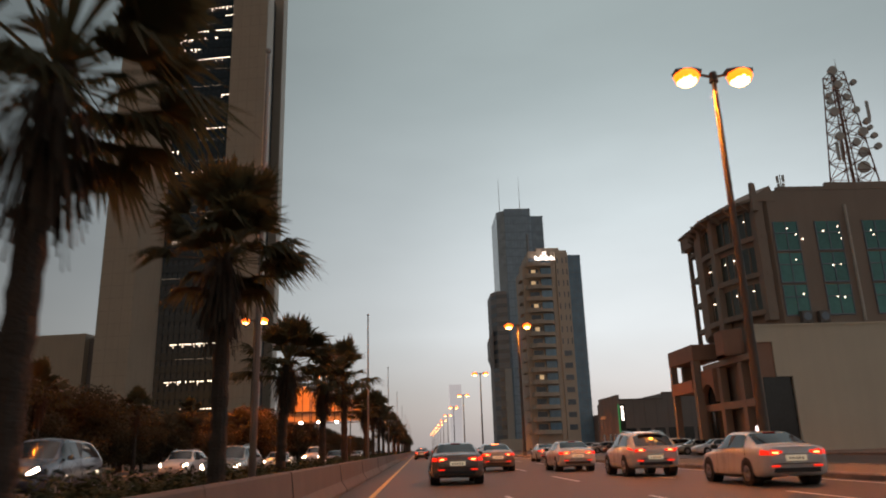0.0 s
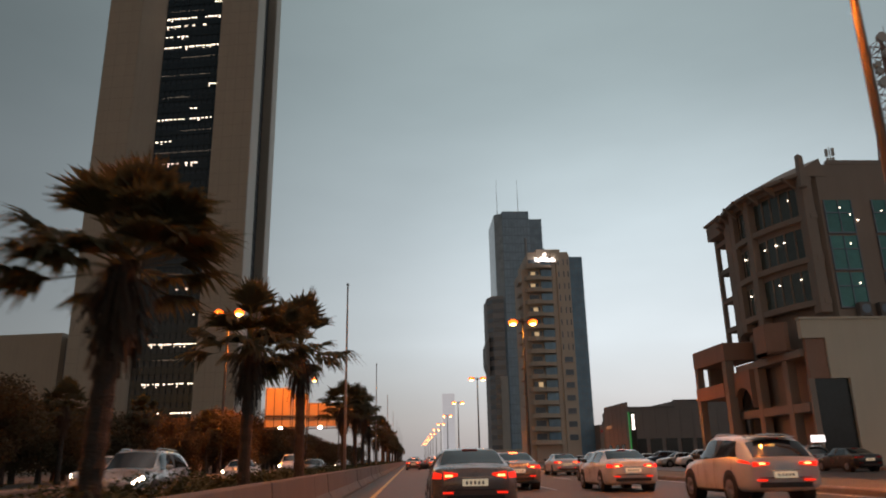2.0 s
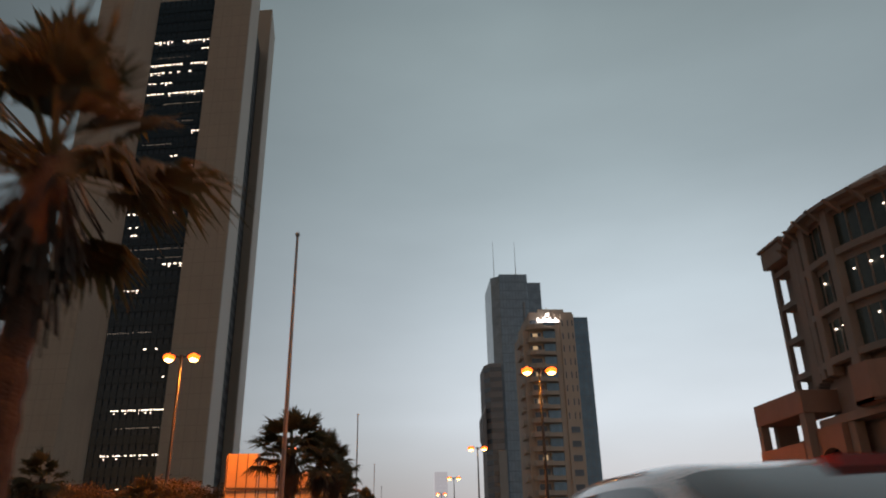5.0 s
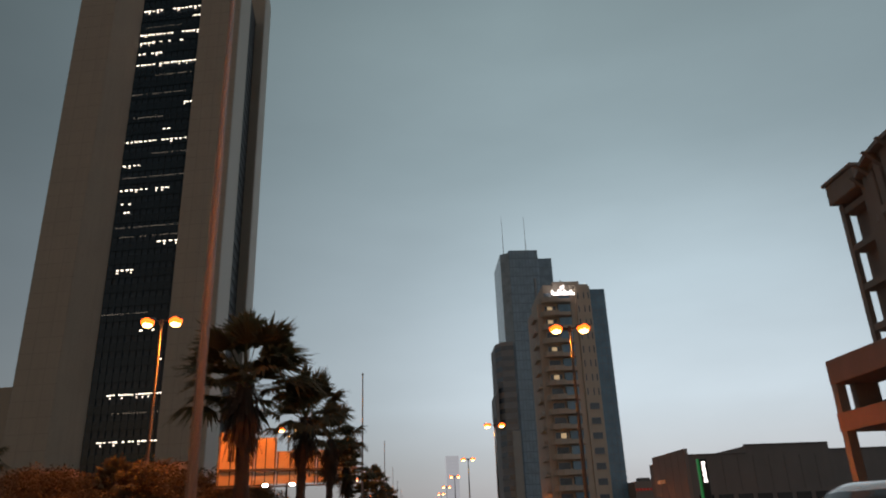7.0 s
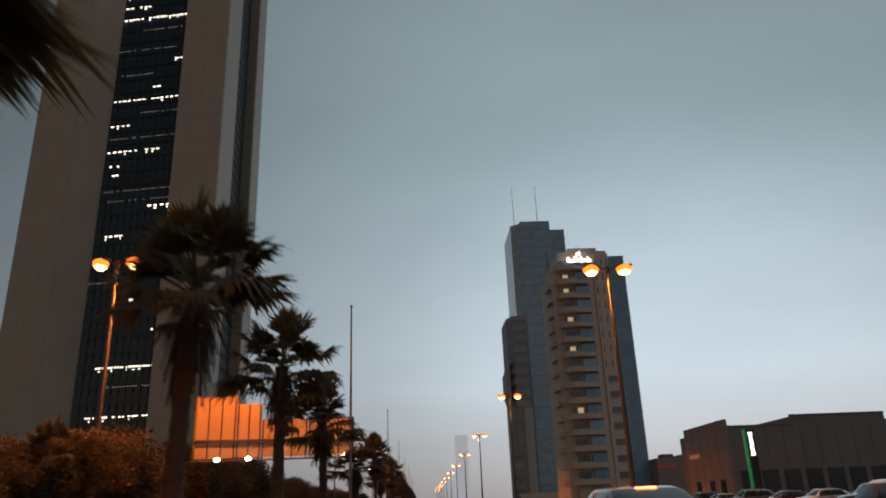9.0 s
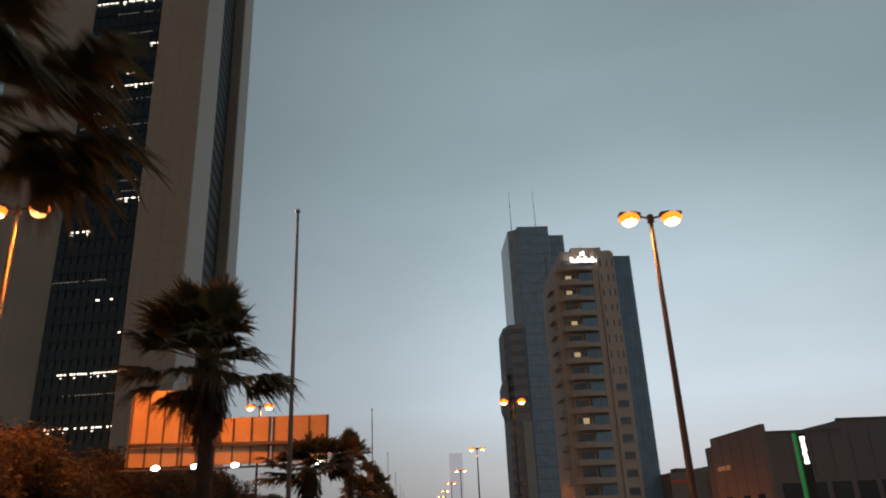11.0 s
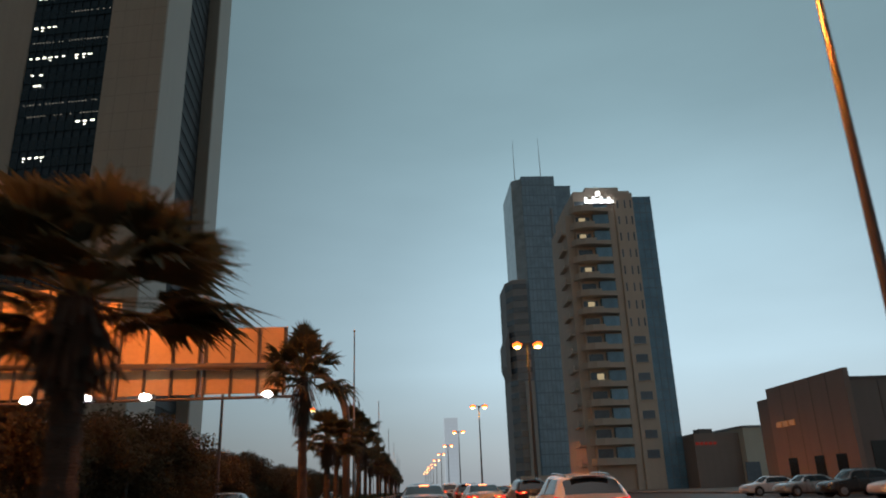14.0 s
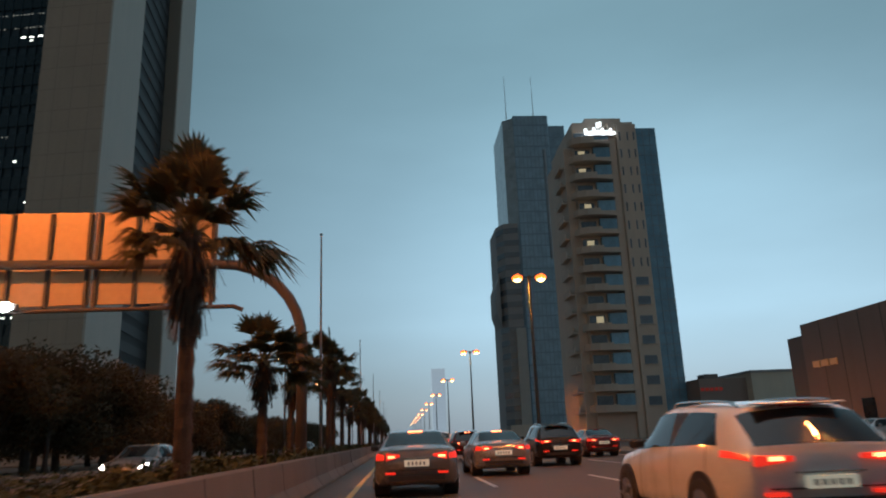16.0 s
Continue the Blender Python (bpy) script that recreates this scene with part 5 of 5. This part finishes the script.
# net; spans of rear window, side windows and windscreen; tail lamp span; plate height; wheel radius and axles
STYLES = {
    "sedan": dict(net=SEDAN, rear=(2.1, 2.9), sides=((2.62, 3.92), (4.02, 5.5)), front=(5.12, 5.9), tail=(0.06, 1.02, 2.5, 3.02), lamp_z=(0.80, 0.93), plate_z=0.72, wheel=(0.325, -1.36, 1.42), stop=2.93, deck=0.995, low=0.30, seams=(2.55, 3.95, 5.35), handles=(2.85, 4.12)),
    "suv": dict(net=UTILITY, rear=(0.12, 0.88), sides=((1.42, 2.9), (2.96, 4.5)), front=(4.12, 4.9), tail=(0.06, 1.3, 2.76, 3.0), lamp_z=(0.9, 0.985), plate_z=0.70, wheel=(0.36, -1.32, 1.38), stop=0.97, deck=1.1, low=0.36, lamp_out=0.77, seams=(1.75, 2.93, 4.45), handles=(1.98, 3.15)),
    "van": dict(net=VAN, rear=(0.1, 0.9), sides=((1.2, 2.85), (2.95, 4.5)), front=(4.12, 4.9), tail=(0.06, 0.9, 2.3, 3.0), lamp_z=(0.95, 1.2), plate_z=0.92, wheel=(0.34, -1.42, 1.45), stop=0.97, deck=1.28, low=0.42, seams=(1.75, 2.93, 4.45), handles=(1.98, 3.15)),
}


def spline(p, t):
    """A smooth curve through the control values at 0, 1, 2 ..., with soft tangents."""
    i = max(0, min(int(t), len(p) - 2))
    f = t - i
    a, b = p[i], p[i + 1]
    m0 = (b - (p[i - 1] if i > 0 else a)) * 0.36
    m1 = ((p[i + 2] if i + 2 < len(p) else b) - a) * 0.36
    f2, f3 = f * f, f * f * f
    return a * (2 * f3 - 3 * f2 + 1) + m0 * (f3 - 2 * f2 + f) + b * (3 * f2 - 2 * f3) + m1 * (f3 - f2)


def skin(net, u, v):
    return spline([spline([Vector(q) for q in r], v) for r in net], u)


def skin_patch(bm, net, u0, u1, v0, v1, nu, nv, out, side=1, trim=0.0):
    """A piece of the body's surface, standing out by out; trim narrows its upper edge. side -1 mirrors it, 0 joins both halves across the roof."""
    cols = [v0 + (v1 - v0) * j / nv for j in range(nv + 1)]
    spots = [(v, 1) for v in cols] + ([(v, -1) for v in cols[-2::-1]] if side == 0 else [])
    grid = []
    for i in range(nu + 1):
        row = []
        for v, s in spots:
            k = (v - v0) / (v1 - v0)
            a, b = u0 + (u1 - u0) * trim * k, u1 - (u1 - u0) * trim * k
            u = a + (b - a) * i / nu
            p = skin(net, u, v)
            n = (skin(net, u + 0.02, v) - skin(net, u - 0.02, v)).cross(skin(net, u, min(6, v + 0.02)) - skin(net, u, v - 0.02))
            n = n.normalized() if n.length else Vector((0, 0, 1))
            if n.dot(p - Vector((0, 0, 0.75))) < 0:
                n = -n
            p = p + n * out
            row.append(bm.verts.new((p.x * s * (side or 1), p.y, p.z)))
        grid.append(row)
    for i in range(nu):
        for j in range(len(spots) - 1):
            bm.faces.new((grid[i][j], grid[i][j + 1], grid[i + 1][j + 1], grid[i + 1][j]))


CAR_MESHES = {}


def shell(style, key, build, smooth=True):
    """Body shells and panes of one style are shaped once; painted copies share the shape."""
    if (style, key) not in CAR_MESHES:
        bm = bmesh.new()
        build(bm)
        bmesh.ops.remove_doubles(bm, verts=bm.verts, dist=0.0005)
        bmesh.ops.recalc_face_normals(bm, faces=bm.faces)
        CAR_MESHES[style, key] = bm
    return CAR_MESHES[style, key].copy()


def car(style, paint, label, lights="tail", group="", category="car"):
    S = STYLES[style]
    net = S["net"]
    t = thing({"sedan": "sedan_car", "suv": "sport_utility_car", "van": "passenger_van"}[style], label, category, group=group)
    P = PAINT[paint]
    last = len(net) - 1

    def whole(bm):
        skin_patch(bm, net, 0, last, 0, 6, last * 4, 18, 0.0, 0)
        for u in (0, last):
            loop = [skin(net, u, 6 * j / 18) for j in range(19)]
            pts = loop + [Vector((-p.x, p.y, p.z)) for p in loop[-2:0:-1]]
            bm.faces.new([bm.verts.new(p) for p in pts])
    part("body", shell(style, "body", whole), P, t, smooth=True)
    r0, r1 = S["rear"]
    part("rear_window", shell(style, "rear", lambda bm: skin_patch(bm, net, r0, r1, 4.06, 6, 6, 8, 0.006, 0)), M_CARGLASS, t, smooth=True)
    f0, f1 = S["front"]
    part("windscreen", shell(style, "front", lambda bm: skin_patch(bm, net, f0, f1, 4.12, 6, 6, 8, 0.006, 0)), M_CARGLASS, t, smooth=True)
    for s in (-1, 1):
        for k, (a, b) in enumerate(S["sides"]):
            part(("rear_side_window", "front_side_window")[k], shell(style, ("side", k, s), lambda bm: skin_patch(bm, net, a, b, 3.13, 3.86, 8, 4, 0.007, s, 0.1 if k else 0.2)), M_CARGLASS, t, smooth=True)
    a, b = S["sides"][0][1] - 0.24, S["sides"][1][0] + 0.18
    for s in (-1, 1):
        part("door_pillar", shell(style, ("pillar", s), lambda bm: skin_patch(bm, net, a, b, 3.14, 3.86, 3, 4, 0.0035, s)), M_TRIM, t, smooth=True)
    on = lights in ("tail", "brake")
    rear = min(p[1] for p in net[0])
    z0, z1 = S["lamp_z"]
    a, b, c, d = S["tail"]
    for s in (-1, 1):
        tl = part("tail_light", shell(style, ("tail", s), lambda bm: skin_patch(bm, net, a, b, c, d, 8, 5, 0.012, s)), M_TAIL if on else M_TAIL_OFF, t, "glowing red tail light" if on else "red tail light", smooth=True)
        bm = bmesh.new()
        x0, x1 = sorted((s * 0.44, s * S.get("lamp_out", 0.665)))
        zm = (z0 + z1) / 2
        wedge = [(s * x0_out, z) for x0_out, z in ((S.get("lamp_out", 0.665), z0 - 0.02), (S.get("lamp_out", 0.665), z1 + 0.02), (0.36, zm + 0.045), (0.36, zm - 0.01))]
        extrude_y(bm, wedge if s < 0 else wedge[::-1], rear - 0.012, rear + 0.05)
        part("inner_lamp", bm, M_TAIL if on else M_TAIL_OFF, tl, bevel=0.008)
        if on:
            bm = bmesh.new()
            x0, x1 = sorted((s * 0.47, s * 0.63))
            box(bm, x0, x1, rear - 0.018, rear, z0 + 0.035, z0 + 0.085)
            part("lamp_bar", bm, M_BRAKE, tl, bevel=0.008)
        part("headlight", shell(style, ("head", s), lambda bm: skin_patch(bm, net, last - 1.5, last - 0.25, 2.75, 3.35, 5, 4, 0.01, s)), M_HEAD if lights == "head" else M_HEAD_OFF, t, smooth=True)
        base = skin(net, S["sides"][1][1] - 0.3, 3.1)
        bm = bmesh.new()
        x0, x1 = sorted((s * (base.x + 0.04), s * (base.x + 0.24)))
        box(bm, x0, x1, base.y - 0.07, base.y + 0.06, base.z + 0.01, base.z + 0.15)
        part("mirror", bm, M_TRIM if paint in ("grey", "white") else P, t, bevel=0.035)
        # with lights on, the reflectors glow themselves to imitate returned light
        bm = bmesh.new()
        x0, x1 = sorted((s * 0.46, s * 0.68))
        box(bm, x0, x1, rear - 0.006, rear + 0.12, S["low"] + 0.2, S["low"] + 0.24)
        part("reflector", bm, M_TAIL if on else M_TAIL_OFF, t)
        part("side_sill", shell(style, ("sill", s), lambda bm: skin_patch(bm, net, 2.2, last - 3.1, 0.95, 1.25, 8, 2, 0.008, s)), M_TRIM, t)
    bm = bmesh.new()
    box(bm, -0.27, 0.27, rear - 0.025, rear + 0.03, S["plate_z"] - 0.07, S["plate_z"] + 0.07)
    pl = part("number_plate", bm, M_PLATE, t, bevel=0.006)
    for i in range(5):
        bm = bmesh.new()
        box(bm, -0.2 + 0.085 * i, -0.155 + 0.085 * i, rear - 0.029, rear - 0.024, S["plate_z"] - 0.035, S["plate_z"] + 0.03)
        part("plate_bar", bm, M_PLATEBAR, pl)
    part("rear_bumper_insert", shell(style, "insert", lambda bm: box(bm, -0.6, 0.6, rear - 0.01, rear + 0.14, S["low"] + 0.06, S["low"] + 0.17)), M_TRIM, t)
    bm = bmesh.new()
    box(bm, -0.36, 0.36, rear - 0.014, rear + 0.03, S["plate_z"] + 0.095, S["plate_z"] + 0.115)
    part("boot_strip", bm, M_CHROME, t)
    top = skin(net, S["stop"], 6)
    bm = bmesh.new()
    box(bm, -0.17, 0.17, top.y - 0.05, top.y + 0.03, top.z - 0.012, top.z + 0.022)
    part("high_brake_light", bm, M_BRAKE if lights == "brake" else M_TAIL_OFF, t)
    if style == "suv":
        for s in (-1, 1):
            bm = bmesh.new()
            path_tube(bm, [(p.x * s * 0.93, p.y, p.z + h) for p, h in [(skin(net, 1.2 + 0.35 * i, 4.3), (0.0 if i in (0, 8) else 0.055)) for i in range(9)]], [0.017] * 9, 6)
            part("roof_rail", bm, M_CHROME, t)
        bm = bmesh.new()
        box(bm, -0.5, 0.5, top.y - 0.14, top.y + 0.1, top.z + 0.015, top.z + 0.04)
        part("roof_spoiler", bm, P, t, bevel=0.01)
    # door seams and handles
    for s in (-1, 1):
        for k, u in enumerate(S["seams"]):
            part("door_seam", shell(style, ("seam", k, s), lambda bm: skin_patch(bm, net, u - 0.011, u + 0.011, 1.3, 3.12, 1, 10, 0.003, s)), M_TRIM, t, smooth=True)
        for k, u in enumerate(S["handles"]):
            part("door_handle", shell(style, ("handle", k, s), lambda bm: skin_patch(bm, net, u - 0.09, u + 0.09, 2.72, 2.84, 4, 2, 0.022, s)), P, t, smooth=True)
    part("boot_seam", shell(style, "boot", lambda bm: box(bm, -0.62, 0.62, rear - 0.004, rear + 0.05, S["low"] + 0.27, S["low"] + 0.285)), M_TRIM, t)
    # wheels with dark arches
    wr, ya, yb = S["wheel"]
    for s in (-1, 1):
        for y in (ya, yb):
            side = 0.918 if style == "sedan" else 0.952
            bm = bmesh.new()
            tube(bm, (s * (side - 0.3), y, wr + 0.035), (s * (side + 0.012), y, wr + 0.035), wr + 0.065, wr + 0.06, 24)
            part("wheel_arch", bm, M_TRIM, t)
            bm = bmesh.new()
            tube(bm, (s * (side - 0.2), y, wr), (s * (side + 0.016), y, wr), wr, wr, 24)
            tube(bm, (s * (side + 0.015), y, wr), (s * (side + 0.026), y, wr), wr, wr - 0.03, 24)
            ty = part("wheel", bm, M_TYRE, t)
            bm = bmesh.new()
            tube(bm, (s * (side + 0.01), y, wr), (s * (side + 0.03), y, wr), wr * 0.68, wr * 0.64, 20)
            for k in range(5):
                an = 2 * math.pi * k / 5
                tube(bm, (s * (side + 0.022), y, wr), (s * (side + 0.034), y + math.cos(an) * wr * 0.6, wr + math.sin(an) * wr * 0.6), 0.05, 0.035, 5)
            part("rim", bm, M_RIM, ty)
    return t


TRAFFIC = [
    ("sedan", "grey", 1.3, 28.4, "tail", "dark grey saloon car with red tail lights in the fast lane"),
    ("sedan", "silver", 4.1, 41.6, "brake", "silver saloon car braking in the second lane"),
    ("sedan", "white", 9.6, 48.0, "tail", "white saloon car with lit tail lights on wet road"),
    ("sedan", "white", 7.6, 38.3, "tail", "white saloon car with dark windows and lit tail lights"),
    ("sedan", "white", 9.9, 21.8, "tail", "white saloon car with clean bodywork near the kerb"),
    ("suv", "white", 8.8, 30.0, "tail", "white sport utility car with roof rails and lit tail lights"),
    ("sedan", "maroon", 3.5, 60.0, "brake", "dark red saloon car braking hard in the second lane"),
    ("sedan", "white", 10.5, 63.0, "tail", "white saloon car in the lane beside the kerb"),
    ("sedan", "grey", 0.2, 105.4, "brake", "grey saloon car braking close to the median barrier"),
    ("suv", "black", 0.35, 120.0, "tail", "black sport utility car with tall red tail lights"),
    ("sedan", "silver", 3.1, 112.8, "brake", "silver saloon car braking behind other traffic"),
    ("suv", "black", 6.2, 118.5, "tail", "black sport utility car in the middle lane"),
    ("suv", "white", 4.14, 96.4, "tail", "low white crossover car with rain-wet bodywork"),
    ("suv", "maroon", 3.7, 131.0, "brake", "dark red sport utility car braking"),
    ("sedan", "black", 7.4, 139.0, "tail", "black saloon car in the queue of traffic"),
    ("sedan", "white", 0.4, 141.0, "brake", "white saloon car braking in the fast lane"),
    ("sedan", "maroon", 10.6, 128.0, "tail", "dark red saloon car beside the kerb"),
    ("van", "white", 3.8, 158.0, "tail", "white passenger van in the queue of traffic"),
    ("sedan", "sand", 7.2, 170.0, "brake", "sand-coloured saloon car braking"),
    ("suv", "grey", 0.5, 166.0, "brake", "grey sport utility car far ahead in the fast lane"),
    ("sedan", "black", 10.5, 185.0, "tail", "black saloon car far ahead"),
    ("sedan", "silver", 3.9, 190.0, "brake", "silver saloon car far ahead"),
]
for style, paint, x, y, lights, label in TRAFFIC:
    c = car(style, paint, label, lights, "cars in the traffic")
    low = 0.91 if "crossover" in label else 1.0
    c.matrix_basis = pose(x, y, 0, 0, 0, rnd(-0.8, 0.8)) @ Matrix.Diagonal((1, 1, low, 1))
ONCOMING = [("suv", "silver", -8.4, 34.0, "silver sport utility car coming the other way"), ("sedan", "white", -11.6, 62.0, "white saloon car with bright headlights"), ("van", "white", -11.4, 82.0, "white passenger van with headlights on"),
            ("sedan", "black", -8.3, 74.0, "black saloon car coming the other way"), ("suv", "white", -14.6, 47.0, "white sport utility car coming the other way"), ("sedan", "silver", -14.5, 100.0, "silver saloon car coming the other way"),
            ("sedan", "grey", -9.6, 115.3, "grey saloon car with warm headlights near the gantry"), ("sedan", "grey", -8.2, 150.0, "grey saloon car far down the opposite road"), ("van", "blue", -12.2, 25.0, "blue passenger van with headlights on")]
for style, paint, x, y, label in ONCOMING:
    c = car(style, paint, label, "head", "oncoming cars")
    c.matrix_basis = pose(x, y, -0.004, 0, 0, 180 + rnd(-1, 1))
PARKED = ["black", "silver", "white", "sand", "white", "silver", "blue", "white", "maroon", "grey", "white", "black", "silver", "white"]
for i, paint in enumerate(PARKED):
    style = ("sedan", "suv", "sedan", "sedan", "suv")[i % 5]
    c = car(style, paint, "%s %s parked in the service road bay" % (paint if paint != "sand" else "sand-coloured", {"sedan": "saloon car", "suv": "sport utility car"}[style]), "off", "parked cars")
    c.matrix_basis = pose(27.9 + rnd(-0.25, 0.25), 57.0 + i * 6.0 + (0 if i < 2 else rnd(-0.5, 0.5)), 0, 0, 0, 90 + rnd(-4, 4) if i > 1 else rnd(-3, 3))
